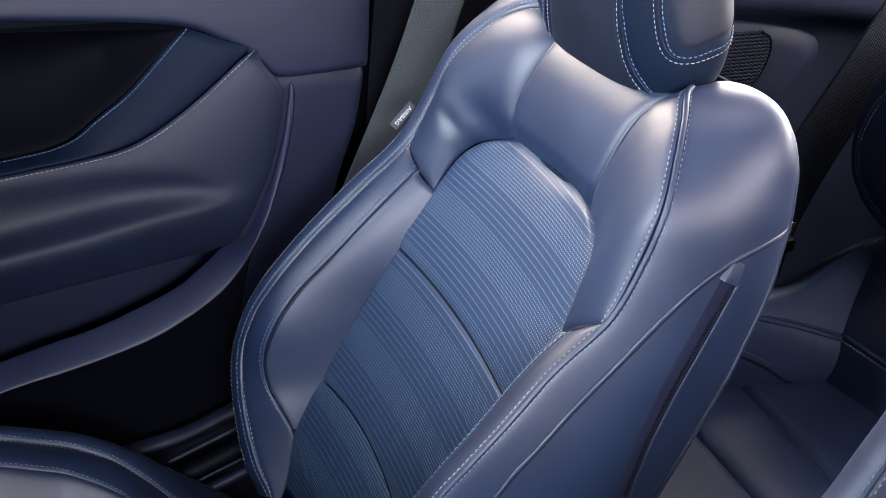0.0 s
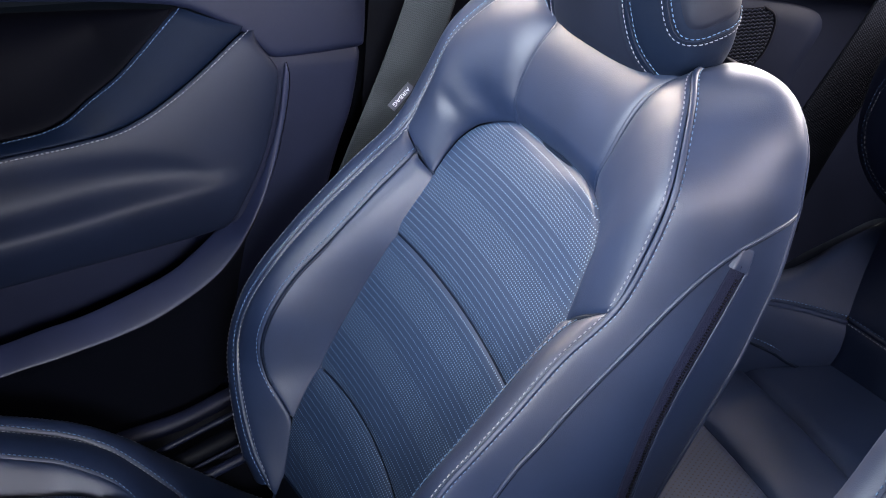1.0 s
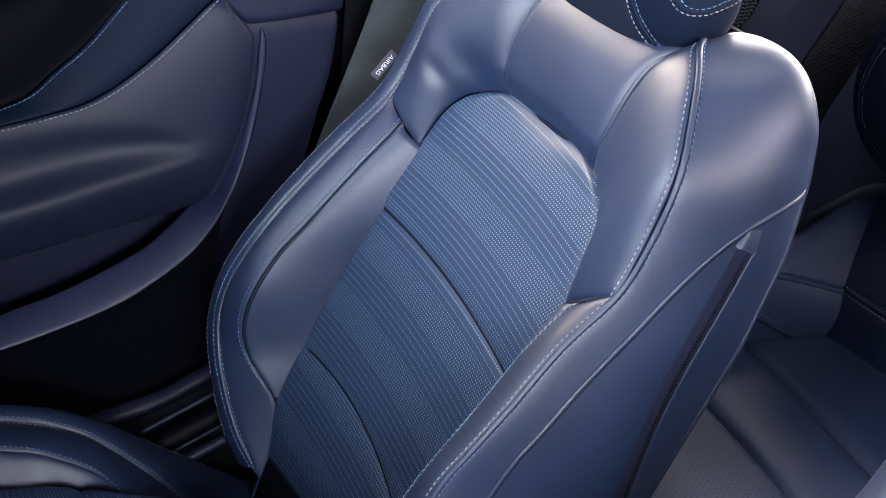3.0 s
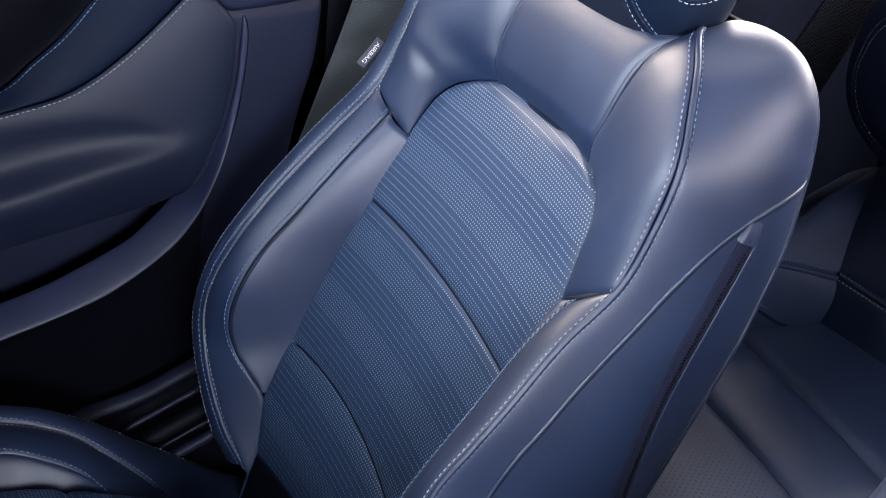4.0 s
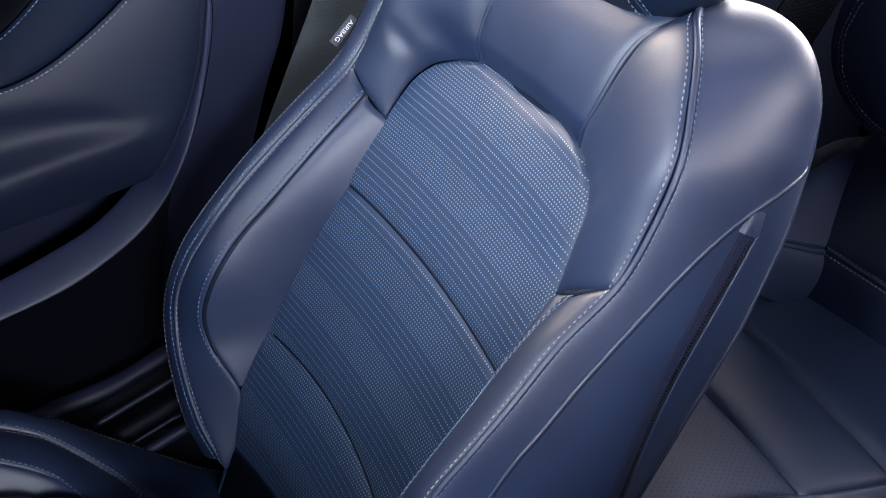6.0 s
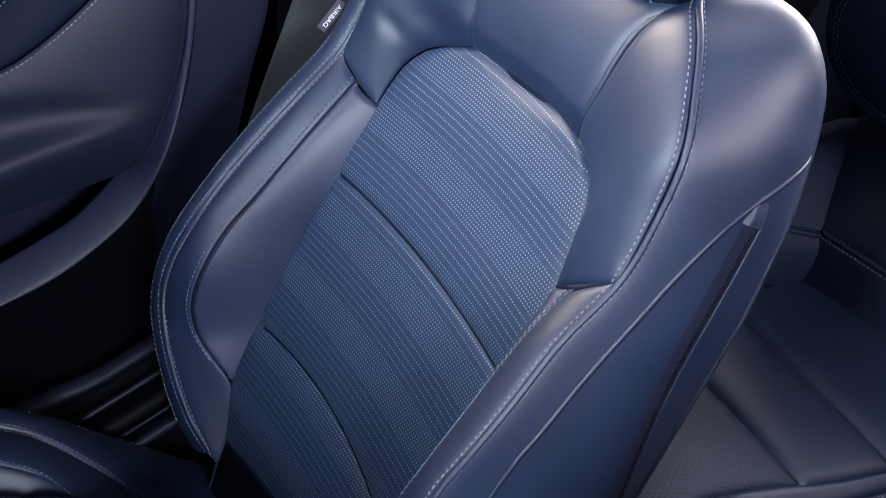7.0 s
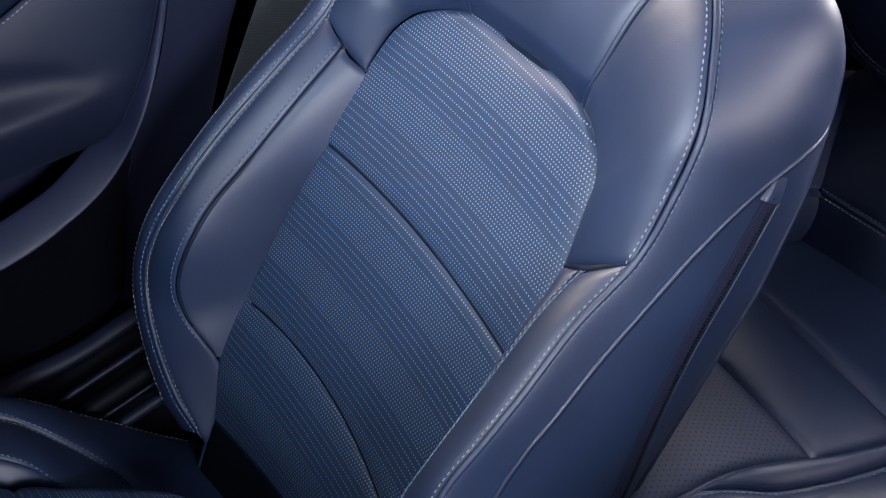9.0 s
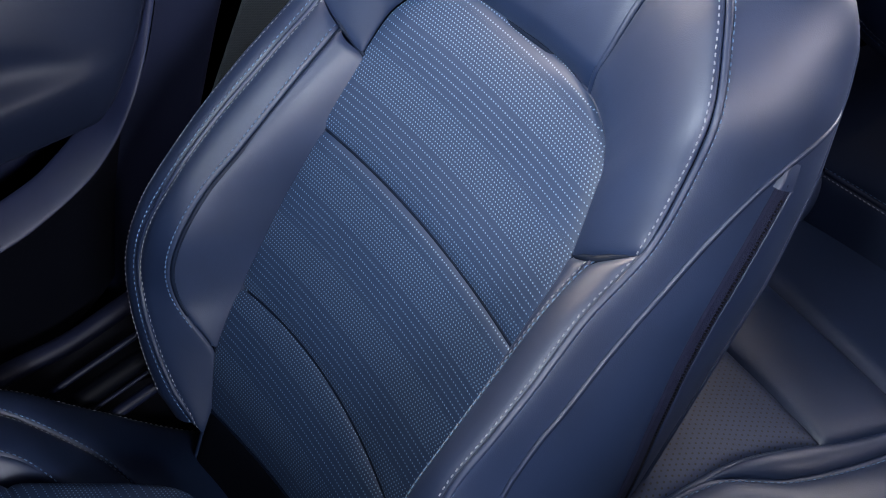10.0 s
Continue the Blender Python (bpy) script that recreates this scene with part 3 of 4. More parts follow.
def line_on_block(grid, guide, steps):
    """A line drawn over a block's skin, following a guide line near it."""
    g = np.concatenate([grid, grid[:, :1]], axis=1)
    n = normals_of(g)
    if facing_of(g[:, : g.shape[1] // 2], g[len(g) // 2, g.shape[1] // 4] - g.mean(axis=(0, 1))) < 0:
        n = -n
    found = [on_block(g, *p, n) for p in curve_through(guide, steps)]
    pts, dirs = np.array([f[0] for f in found]), np.array([f[1] for f in found])
    ker = np.ones(7) / 7
    for arr in (pts, dirs):
        for k in range(3):
            arr[:, k] = np.convolve(np.pad(arr[:, k], 3, mode="edge"), ker, "valid")
    return pts, dirs


class RoundedBlock:
    """A block with a bowed plan, rounded rims and a taper, and lines and patches drawn on its skin."""

    def __init__(self, centre, half, rim, plan, tilt, taper):
        self.centre, self.half, self.rim, self.plan, self.taper = np.array(centre), np.array(half), rim, plan, taper
        self.cos, self.sin = math.cos(tilt), math.sin(tilt)

    def field(self, p):
        q = np.asarray(p) - self.centre
        y, z = q[..., 1] * self.cos - q[..., 2] * self.sin, q[..., 1] * self.sin + q[..., 2] * self.cos
        z = z / self.half[2]
        x, y = q[..., 0] / self.half[0] / (1 + self.taper * z), y / self.half[1]
        return (np.abs(x) ** self.plan + np.abs(y) ** self.plan) ** (self.rim / self.plan) + np.abs(z) ** self.rim - 1

    def onto(self, p, lift=0.0):
        """The places of the skin in the directions of p from the middle, and the outward directions there."""
        ray = np.asarray(p, float) - self.centre
        low, high = np.zeros(ray.shape[:-1]), np.full(ray.shape[:-1], 6.0)
        for _ in range(30):
            mid = (low + high) / 2
            out = self.field(self.centre + ray * mid[..., None]) > 0
            high, low = np.where(out, mid, high), np.where(out, low, mid)
        at = self.centre + ray * low[..., None]
        n = np.stack([self.field(at + e) - self.field(at - e) for e in np.eye(3) * 1e-4], -1)
        n /= np.maximum(np.linalg.norm(n, axis=-1, keepdims=True), 1e-12)
        return at + n * lift, n

    def skin(self, rows=90, cols=180):
        v, h = np.linspace(-math.pi / 2, math.pi / 2, rows), np.linspace(-math.pi, math.pi, cols, endpoint=False)
        f = lambda w, p: np.sign(w) * np.abs(w) ** p
        a, b = 2 / self.rim, 2 / self.plan
        z = f(np.sin(v), a)[:, None] + np.zeros((1, cols))
        x, y = f(np.cos(v), a)[:, None] * f(np.cos(h), b)[None], f(np.cos(v), a)[:, None] * f(np.sin(h), b)[None]
        g = np.stack([x * (1 + self.taper * z), y, z], 2) * self.half
        return np.stack([g[..., 0], g[..., 1] * self.cos + g[..., 2] * self.sin, -g[..., 1] * self.sin + g[..., 2] * self.cos], 2) + self.centre


def build_headrest(seat):
    block = RoundedBlock((0.0004, 0.2518, 1.0255), (0.138, 0.0543, 0.133), 2.6, 2.9, -0.115, -0.2)
    head = part("headrest", sheet(block.skin(), wrap=True), LEATHER_DARK, seat, "deep navy leather headrest")
    front = [(0.0620, 0.2014, 1.1064), (0.0639, 0.2024, 1.0482), (0.0664, 0.2029, 1.0036), (0.0689, 0.2060, 0.9770), (0.0735, 0.2091, 0.9587), (0.0776, 0.2135, 0.9429), (0.0824, 0.2220, 0.9297), (0.0872, 0.2402, 0.9221)]
    front_blue = [(0.0697, 0.2024, 1.1064), (0.0717, 0.2033, 1.0482), (0.0744, 0.2038, 1.0059), (0.0784, 0.2064, 0.9852), (0.0833, 0.2092, 0.9673), (0.0890, 0.2134, 0.9495), (0.0963, 0.2205, 0.9356), (0.0988, 0.2402, 0.9241)]
    cheek = [(0.0998, 0.2091, 1.1064), (0.1037, 0.2111, 1.0482), (0.1077, 0.2131, 1.0146), (0.1120, 0.2155, 0.9945), (0.1178, 0.2189, 0.9773), (0.1247, 0.2236, 0.9668), (0.1319, 0.2300, 0.9632), (0.1375, 0.2385, 0.9639), (0.1401, 0.2517, 0.9675), (0.1391, 0.2704, 0.9735), (0.1347, 0.2964, 0.9823)]
    cheek_blue = [(0.1066, 0.2130, 1.1064), (0.1105, 0.2150, 1.0482), (0.1142, 0.2171, 1.0161), (0.1182, 0.2193, 0.9988), (0.1238, 0.2229, 0.9816), (0.1292, 0.2272, 0.9723), (0.1344, 0.2334, 0.9698), (0.1384, 0.2428, 0.9714), (0.1390, 0.2572, 0.9765), (0.1375, 0.2714, 0.9804), (0.1337, 0.2964, 0.9891)]
    middle = 2 * block.centre[0]
    edge = curve_through(front, 60)
    q = np.linspace(-1, 1, 40)
    g = np.repeat(edge[:, None], 40, axis=1)
    g[..., 0] = block.centre[0] + (edge[:, :1] - 0.003 - block.centre[0]) * q[None]
    g, n = block.onto(g)
    g = g + n * (0.0012 - 0.003 * np.abs(q) ** 30)[None, :, None]
    part("front_inset", sheet(g, away=(0, -1, 0)), LEATHER_GREY, head, "greyer leather front")
    for side in (1, -1):
        turn = lambda pts: np.array(pts) if side > 0 else np.array(pts) * np.array([-1, 1, 1]) + np.array([middle, 0, 0])
        edge = curve_through(turn(cheek_blue), 90)
        hub = turn([(0.1289, 0.2770, 1.0967)])[0]
        k = np.linspace(0.05, 1, 24)
        g, n = block.onto(edge[:, None] * (1 - k)[None, :, None] + hub * k[None, :, None])
        g = g + n * (0.0014 - 0.003 * np.exp(-(k - 0.05) / 0.02))[None, :, None]
        part("side_inset", sheet(g, away=(side, 0, 0)), LEATHER_GREY, head, "greyer leather side")
        for line, thread in ((front, THREAD), (front_blue, THREAD_BLUE), (cheek, THREAD), (cheek_blue, THREAD_BLUE))[:4 if side > 0 else 2]:
            pts, dirs = block.onto(curve_through(turn(line), 160), 0.0008)
            part("stitching", stitches(pts, dirs, 0.0050, 0.0040, 0.00058, 0.0008), thread, head, "sewn stitches")
        for a, b in ((front, front_blue), (cheek, cheek_blue)):
            pts, dirs = block.onto((curve_through(turn(a), 120) + curve_through(turn(b), 120)) / 2, 0.0002)
            part("seam", joined([tube(pts, 0.0016, 8)]), LEATHER_DARK, head, "dark sewn seam")
        base, top = np.array([side * 0.06, 0.262, 0.86]), np.array([side * 0.06, 0.262, 0.96])
        part("headrest_post", joined([tube(np.linspace(base, top, 8), 0.006, 16)]), CHROME, seat, "polished steel post")


def build_cushion(seat):
    """The seat cushion: a cloth middle and two raised bolsters, running forwards and up from the backrest."""
    flip = lambda ys, v: smooth_through(ys, v)
    edge_y, inner_y = [-0.56, -0.42, -0.305, -0.26, -0.235, -0.215, -0.20, 0.0], [-0.56, -0.42, -0.305, -0.272, -0.240, -0.225, -0.215, -0.205, 0.0]
    crest_y = [-0.56, -0.42, -0.293, -0.234, -0.210, -0.183, -0.161, -0.147, -0.135, 0.0]
    edge = (flip(edge_y, [0.150, 0.149, 0.145, 0.130, 0.110, 0.080, 0.040, 0.030]), flip(edge_y, [0.405, 0.395, 0.372, 0.360, 0.350, 0.342, 0.335, 0.275]))
    inner = (flip(inner_y, [0.180, 0.179, 0.175, 0.163, 0.145, 0.122, 0.098, 0.050, 0.040]), flip(inner_y, [0.460, 0.453, 0.421, 0.410, 0.396, 0.388, 0.381, 0.372, 0.278]))
    crest = (flip(crest_y, [0.232, 0.231, 0.228, 0.215, 0.200, 0.177, 0.150, 0.118, 0.060, 0.050]), flip(crest_y, [0.462, 0.455, 0.418, 0.394, 0.380, 0.362, 0.348, 0.338, 0.330, 0.280]))
    outer = (flip([-0.56, -0.42, -0.276, -0.213, -0.142, -0.03, 0.02], [0.262, 0.262, 0.260, 0.255, 0.238, 0.195, 0.18]),
             flip([-0.56, -0.42, -0.276, -0.213, -0.142, -0.03, 0.02], [0.455, 0.450, 0.414, 0.382, 0.334, 0.275, 0.265]))
    ys = np.linspace(-0.56, 0.0, 110)
    row = lambda c: np.stack([c[0](ys), ys, c[1](ys)], 1)
    e, i, k, o = row(edge), row(inner), row(crest), row(outer)
    low = o + np.array([0.006, 0.0, -0.14])
    for side in (1, -1):
        lean = (side * -0.4, -0.1, 1)
        mir = np.array([side, 1.0, 1.0])
        for name, a, b, swell, look_way in (("bolster_wall", e, i, 0.004, lean), ("bolster_top", i, k, 0.006, ABOVE), ("bolster_rim", k, o, 0.006, ABOVE), ("bolster_side", o, low, 0.0, (side, 0, 0.2))):
            w = denser(22)
            g = a[:, None] * (1 - w)[None, :, None] + b[:, None] * w[None, :, None]
            g[..., 2] += swell * (4 * w * (1 - w))[None]
            if name == "bolster_side":
                g[..., 0] += 0.012 * (4 * w * (1 - w))[None]
            g = upholstered(g * mir, (0, 0, 1, name != "bolster_side"), 0.0035, 0.004, look_way)
            p = part(name, sheet(g, away=look_way), LEATHER, seat)
            if name == "bolster_top":
                part("stitching", stitches(*inset_line(g, 1, 0.0065, look_way)), THREAD, p, "pale sewn stitches")
                part("stitching", stitches(*inset_line(g, 0, 0.006, look_way)), THREAD_BLUE, p, "blue sewn stitches")
            if name == "bolster_rim":
                part("stitching", stitches(*inset_line(g, 0, 0.0065, look_way)), THREAD_BLUE, p, "blue sewn stitches")
                part("stitching", stitches(*inset_line(g, 1, 0.004, look_way)), THREAD, p, "pale sewn stitches")
    c = np.linspace(-1, 1, 60)
    # puffed insert whose rolled edge stands over the bolster's foot
    pad_y = [-0.56, -0.42, -0.30, -0.264, -0.21, -0.156, -0.13, -0.112]
    pad_x, pad_z = flip(pad_y, [0.160, 0.156, 0.150, 0.139, 0.110, 0.080, 0.060, 0.030]), flip(pad_y, [0.436, 0.426, 0.406, 0.402, 0.398, 0.393, 0.390, 0.386])
    for lo, hi in ((-0.56, -0.26), (-0.26, -0.112)):
        yy = np.linspace(lo, hi, 60)
        g = np.array([[(float(pad_x(y)) * q, y, float(pad_z(y)) + 0.004 * (1 - q * q)) for q in c] for y in yy])
        uv = np.stack([g[..., 0], g[..., 1]], 2)
        g[..., 2] -= 0.060 * np.exp(-edge_distance(g, (0, hi > -0.2, 1, 1)) / 0.006)
        g = upholstered(g, (1, hi < -0.2, 0, 0), 0.005, 0.005, ABOVE)
        part("cushion_insert", sheet(g, uv, ABOVE), CLOTH, seat, "navy insert pricked with pale blue pin-dots")
    yy = np.linspace(-0.085, 0.03, 20)
    g = np.array([[(0.16 * q, y - 0.02 * (1 - q * q), 0.292 - 0.25 * (y + 0.085)) for q in c] for y in yy])
    part("cushion_rear", sheet(upholstered(g, (1, 0, 0, 0), 0.005, 0.006, ABOVE), away=ABOVE), LEATHER, seat)
    part("seat_frame", joined([flat_box((-0.20, -0.50, 0.14), (0.20, 0.06, 0.262))], False), PLASTIC_DARK, seat, "black seat base")


def build_seat():
    seat = thing("front_seat", (0.0, 0.0, 0.10), "navy leather front seat with a pale pin-dot insert and stitched seams", "car seat", "front seats")
    build_backrest(seat)
    build_headrest(seat)
    build_cushion(seat)
    return seat


front_seat = build_seat()
driver_seat = copy_thing(front_seat, Matrix.Translation((0.765, 0.0, 0.10)))


# ---- setting ----
def setting(name, me, material, label, category):
    ob = new(name, me)
    me.materials.append(material)
    return tagged(ob, label, category, kind="structure")


setting("ground", joined([flat_box((-60, -60, -0.30), (60, 60, -0.25))], False), GROUND, "grey tarmac ground under the car", "ground")
setting("floor", joined([flat_box((-0.50, -1.3, 0.02), (1.27, 1.5, 0.10))], False), CARPET, "black carpeted car floor", "floor")
setting("wall_side", joined([flat_box((-0.62, -1.3, 0.10), (-0.50, 1.3, 0.80))], False), PLASTIC_DARK, "dark outer side of the car body", "car body")
setting("wall_driver_side", joined([flat_box((1.24, -1.3, 0.10), (1.36, 1.3, 0.80))], False), PLASTIC_DARK, "dark driver side trim of the car", "car body")
# out of view; made taller to keep windscreen light off the cushion
setting("wall_dash_raised", joined([flat_box((-0.50, -1.3, 0.10), (1.24, -0.63, 1.10))], False), PLASTIC, "dark unseen dashboard bulkhead, raised to block windscreen light", "dashboard")
setting("wall_rear", joined([flat_box((-0.50, 1.10, 0.10), (1.24, 1.3, 0.85))], False), PLASTIC, "dark rear bulkhead", "bulkhead")


# unseen roof lining, with two made-up openings for light from above
ROOF = [((-0.52, -0.75, 1.42), (0.0, 0.70, 1.47)), ((0.61, -0.75, 1.42), (1.26, 0.70, 1.47)), ((0.0, -0.75, 1.42), (0.61, -0.64, 1.47)),
        ((0.0, -0.64, 1.42), (0.14, -0.36, 1.47)), ((0.0, -0.36, 1.42), (0.61, 0.26, 1.47)), ((0.44, 0.26, 1.42), (0.61, 0.54, 1.47)),
        ((0.0, 0.54, 1.42), (0.61, 0.70, 1.47))]
setting("ceiling", joined([flat_box(lo, hi) for lo, hi in ROOF], False), PLASTIC, "dark roof lining over the cabin", "ceiling")
for k, (x, y, wide) in enumerate(((-0.56, 0.17, 0.14), (-0.56, 1.0, 0.3), (1.26, 0.28, 0.12), (1.26, 0.9, 0.4), (-0.56, -1.05, 0.12), (1.26, -1.05, 0.12))):
    setting(f"pillar_{k + 1}", joined([flat_box((x, y, 0.80), (x + 0.06, y + wide, 1.44))], False), PLASTIC_DARK, "dark roof pillar", "pillar")


# ---- passenger door ----
def on_door(line, x):
    """Places on the door from (along, up) pairs."""
    p = np.asarray(line, float)
    x = np.broadcast_to(np.asarray(x, float), (len(p),))
    return np.stack([x, p[:, 0], p[:, 1]], 1)


INBOARD = (1, 0, 0.15)
PAD_TOP = [(-0.80, 0.876), (-0.55, 0.868), (-0.297, 0.861), (-0.172, 0.857), (-0.119, 0.854), (-0.087, 0.853)]
PAD_REAR = [(-0.80, 0.44), (-0.55, 0.485), (-0.327, 0.518), (-0.117, 0.548), (-0.050, 0.559), (-0.021, 0.572), (0.013, 0.635), (0.031, 0.695), (0.039, 0.758), (0.031, 0.786), (-0.008, 0.827)]
SEAM_HIGH = [(-0.80, 0.655), (-0.55, 0.680), (-0.309, 0.705), (-0.237, 0.719), (-0.196, 0.748), (-0.155, 0.780), (-0.098, 0.842), (-0.087, 0.852)]
SEAM_LOW = [(-0.80, 0.635), (-0.55, 0.660), (-0.313, 0.692), (-0.216, 0.704), (-0.155, 0.718), (-0.092, 0.756), (-0.024, 0.814), (-0.010, 0.827)]


def build_door():
    door = thing("car_door", (-0.45, -0.30, 0.12), "closed car door trim in dark plastic with a stitched leather band", "car door")
    top, high = curve_through(on_door(PAD_TOP, -0.405), 120), curve_through(on_door(SEAM_HIGH, -0.412), 120)
    low, rear = curve_through(on_door(SEAM_LOW, -0.392), 160), curve_through(on_door(PAD_REAR, -0.385), 160)
    w = denser(40)
    g = high[:, None] * (1 - w)[None, :, None] + top[:, None] * w[None, :, None]
    down = 1 - w
    inwards = 0.052 * np.sin(np.pi * np.clip(down, 0, 1) ** 0.8) ** 0.8
    tall = np.linalg.norm(top - high, axis=1)
    g[..., 0] -= (inwards * (1 - np.exp(-w / 0.06)))[None] * np.clip(tall / 0.09, 0, 1)[:, None]
    part("pull_recess", sheet(upholstered(g, (0, 0, 1, 0), 0.003, 0.004, INBOARD), away=INBOARD), RECESS_SHADE, door, "recess behind the door pull, shade in its black colour")
    lo120 = evenly(low, 120)
    g = lo120[:, None] * (1 - w)[None, :, None] + high[:, None] * w[None, :, None]
    g[..., 0] += 0.006 * (4 * w * (1 - w))[None]
    g = upholstered(g, (0, 0, 1, 1), 0.0028, 0.0025, INBOARD)
    g[..., 0] -= 0.005 * np.exp(-edge_distance(g, (0, 1, 0, 0)) / 0.003)
    band = part("leather_band", sheet(g, away=INBOARD), BAND, door, "deep blue leather band with stitched edges")
    part("stitching", stitches(*inset_line(g, 1, 0.006, INBOARD), lift=0.0008), THREAD_BLUE, band, "blue sewn stitches")
    # armrest pad: two soft ridges that run out towards the rear
    w = denser(90)
    g = low[:, None] * (1 - w)[None, :, None] + rear[:, None] * w[None, :, None]
    y, z = g[..., 1], g[..., 2]
    ridge_a = smooth_through([-0.80, -0.320, -0.243, -0.163, -0.101, -0.062], [0.640, 0.665, 0.669, 0.672, 0.666, 0.654])(y)
    ridge_b = smooth_through([-0.80, -0.325, -0.267, -0.207, -0.146, -0.090, -0.058], [0.545, 0.608, 0.617, 0.627, 0.636, 0.641, 0.643])(y)
    fade = np.clip((-0.045 - y) / 0.16, 0, 1) ** 0.8
    near, beyond = edge_distance(g, (0, 0, 1, 0)), edge_distance(g, (0, 0, 0, 1))
    swell = 0.015 * (1 - np.exp(-near / 0.045)) * (1 - np.exp(-beyond / 0.028))
    dip = np.exp(-np.abs((z - (0.55 * ridge_a + 0.45 * ridge_b)) / (0.58 * (ridge_a - ridge_b) + 0.004)) ** 2.4)
    roll = np.exp(-((z - ridge_b + 0.011) / np.where(z > ridge_b - 0.011, 0.017, 0.045)) ** 2)
    swell = swell - 0.010 * np.exp(-edge_distance(g, (0, 1, 0, 0)) / 0.005)
    g[..., 0] += swell + np.clip((0.0 - y) / 0.22, 0, 1) ** 0.7 * 0.020 * roll * (1 - np.exp(-beyond / 0.02)) - fade * 0.011 * dip
    g = upholstered(g, (0, 0, 0, 1), 0.022, 0.006, INBOARD)
    g = upholstered(g, (0, 0, 1, 0), 0.0025, 0.0025, INBOARD)
    pad = part("armrest_pad", sheet(g, away=INBOARD), PAD, door, "dark soft armrest pad with moulded ridges")
    part("stitching", stitches(*inset_line(g, 0, 0.006, INBOARD), lift=0.0008), THREAD, pad, "pale sewn stitches")
    # upper panel, above the pad and its seam
    ys = np.r_[np.linspace(-0.80, -0.10, 60), np.linspace(-0.095, 0.155, 60)]
    floor_z = smooth_through([-0.80, -0.30, -0.108, -0.074, -0.040, -0.018, 0.007, 0.024, 0.036, 0.157], [0.888, 0.873, 0.859, 0.851, 0.835, 0.823, 0.803, 0.786, 0.783, 0.789])
    rows = []
    for v in denser(40):
        z0 = floor_z(ys)
        # top extended to 1.04, out of view, to block window light from the cushion
        z = z0 + (1.04 - z0) * v
        x = -0.398 - 0.03 * ((z - 0.78) / 0.2) ** 2 - 0.012 * np.exp(-np.abs(0.157 - ys) / 0.006)
        rows.append(np.stack([x, ys - 0.02 * (0.9 - z) * (ys > 0.1), z], 1))
    g = upholstered(np.array(rows), (1, 0, 0, 1), 0.006, 0.003, INBOARD)
    part("upper_panel", sheet(g, away=INBOARD), PLASTIC, door, "smooth dark upper door panel")
    # lower panel with its rear edge
    zs = np.linspace(0.10, 0.784, 70)
    tail = smooth_through([0.10, 0.45, 0.645, 0.707, 0.785], [0.02, 0.085, 0.129, 0.147, 0.157])
    rows = []
    for z in zs:
        q = 1 - (1 - np.linspace(0, 1, 160)) ** 1.8
        yy = -0.80 + (float(tail(z)) + 0.80) * q
        rows.append(np.stack([-0.412 - 0.085 / (1 + np.exp((yy + 0.035) / 0.006)) - 0.03 * np.exp(-np.abs(float(tail(z)) - yy) / 0.004) + 0 * yy, yy, z + 0 * yy], 1))
    g = upholstered(np.array(rows), (0, 1, 0, 0), 0.006, 0.005, INBOARD)
    part("lower_panel", sheet(g, away=INBOARD), PLASTIC, door, "dark lower door panel")
    # moulded ledge that sweeps down behind the pad and on forwards
    upper = curve_through(on_door([(-0.80, 0.29), (-0.50, 0.378), (-0.330, 0.423), (-0.266, 0.439), (-0.201, 0.454), (-0.111, 0.489), (-0.073, 0.515), (-0.046, 0.539), (-0.018, 0.563), (0.0, 0.589), (0.019, 0.632), (0.036, 0.695), (0.043, 0.752), (0.045, 0.772)], [-0.428] * 9 + [-0.418, -0.411, -0.4085, -0.4085, -0.411]), 140)
    under = curve_through(on_door([(-0.80, 0.25), (-0.50, 0.350), (-0.335, 0.398), (-0.243, 0.416), (-0.149, 0.440), (-0.095, 0.466), (-0.052, 0.495), (-0.025, 0.525), (-0.006, 0.558), (0.020, 0.606), (0.039, 0.660), (0.051, 0.721), (0.053, 0.757), (0.049, 0.774)], [-0.392] * 9 + [-0.398, -0.405, -0.409, -0.4095, -0.411]), 140)
    w = denser(18)
    g = upper[:, None] * (1 - w)[None, :, None] + under[:, None] * w[None, :, None]
    g[..., 0] += 0.003 * (4 * w * (1 - w))[None]
    g = upholstered(g, (0, 0, 1, 1), 0.0015, 0.0015, INBOARD)
    part("ledge", sheet(g, away=(1, 0, 0.6)), LEDGE_LIT, door, "moulded ledge of the door bin")
    skirt = np.stack([under, under + np.array([-0.02, 0, -0.03]), under + np.array([-0.03, 0.0, -0.20])], 1)
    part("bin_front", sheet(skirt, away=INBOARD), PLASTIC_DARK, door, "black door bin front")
    return door


car_door = build_door()


# ---- door sill, seat rail, pillar, front belt ----
def build_sill():
    line = curve_through([(-0.375, -0.90, 0.20), (-0.375, -0.30, 0.262), (-0.375, -0.173, 0.283), (-0.375, -0.103, 0.294), (-0.375, -0.031, 0.320), (-0.375, 0.10, 0.36)], 80)
    sill = thing("door_sill", (-0.375, -0.2, 0.10), "glossy black rounded door sill trim", "sill")
    part("sill_roll", joined([tube(line, 0.013, 20)]), PLASTIC, sill)
    g = np.stack([line + np.array([0.010, 0, 0.002]), line + np.array([0.03, 0, -0.05]), line + np.array([0.035, 0, -0.2])], 1)
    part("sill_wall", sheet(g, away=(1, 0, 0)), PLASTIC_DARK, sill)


build_sill()


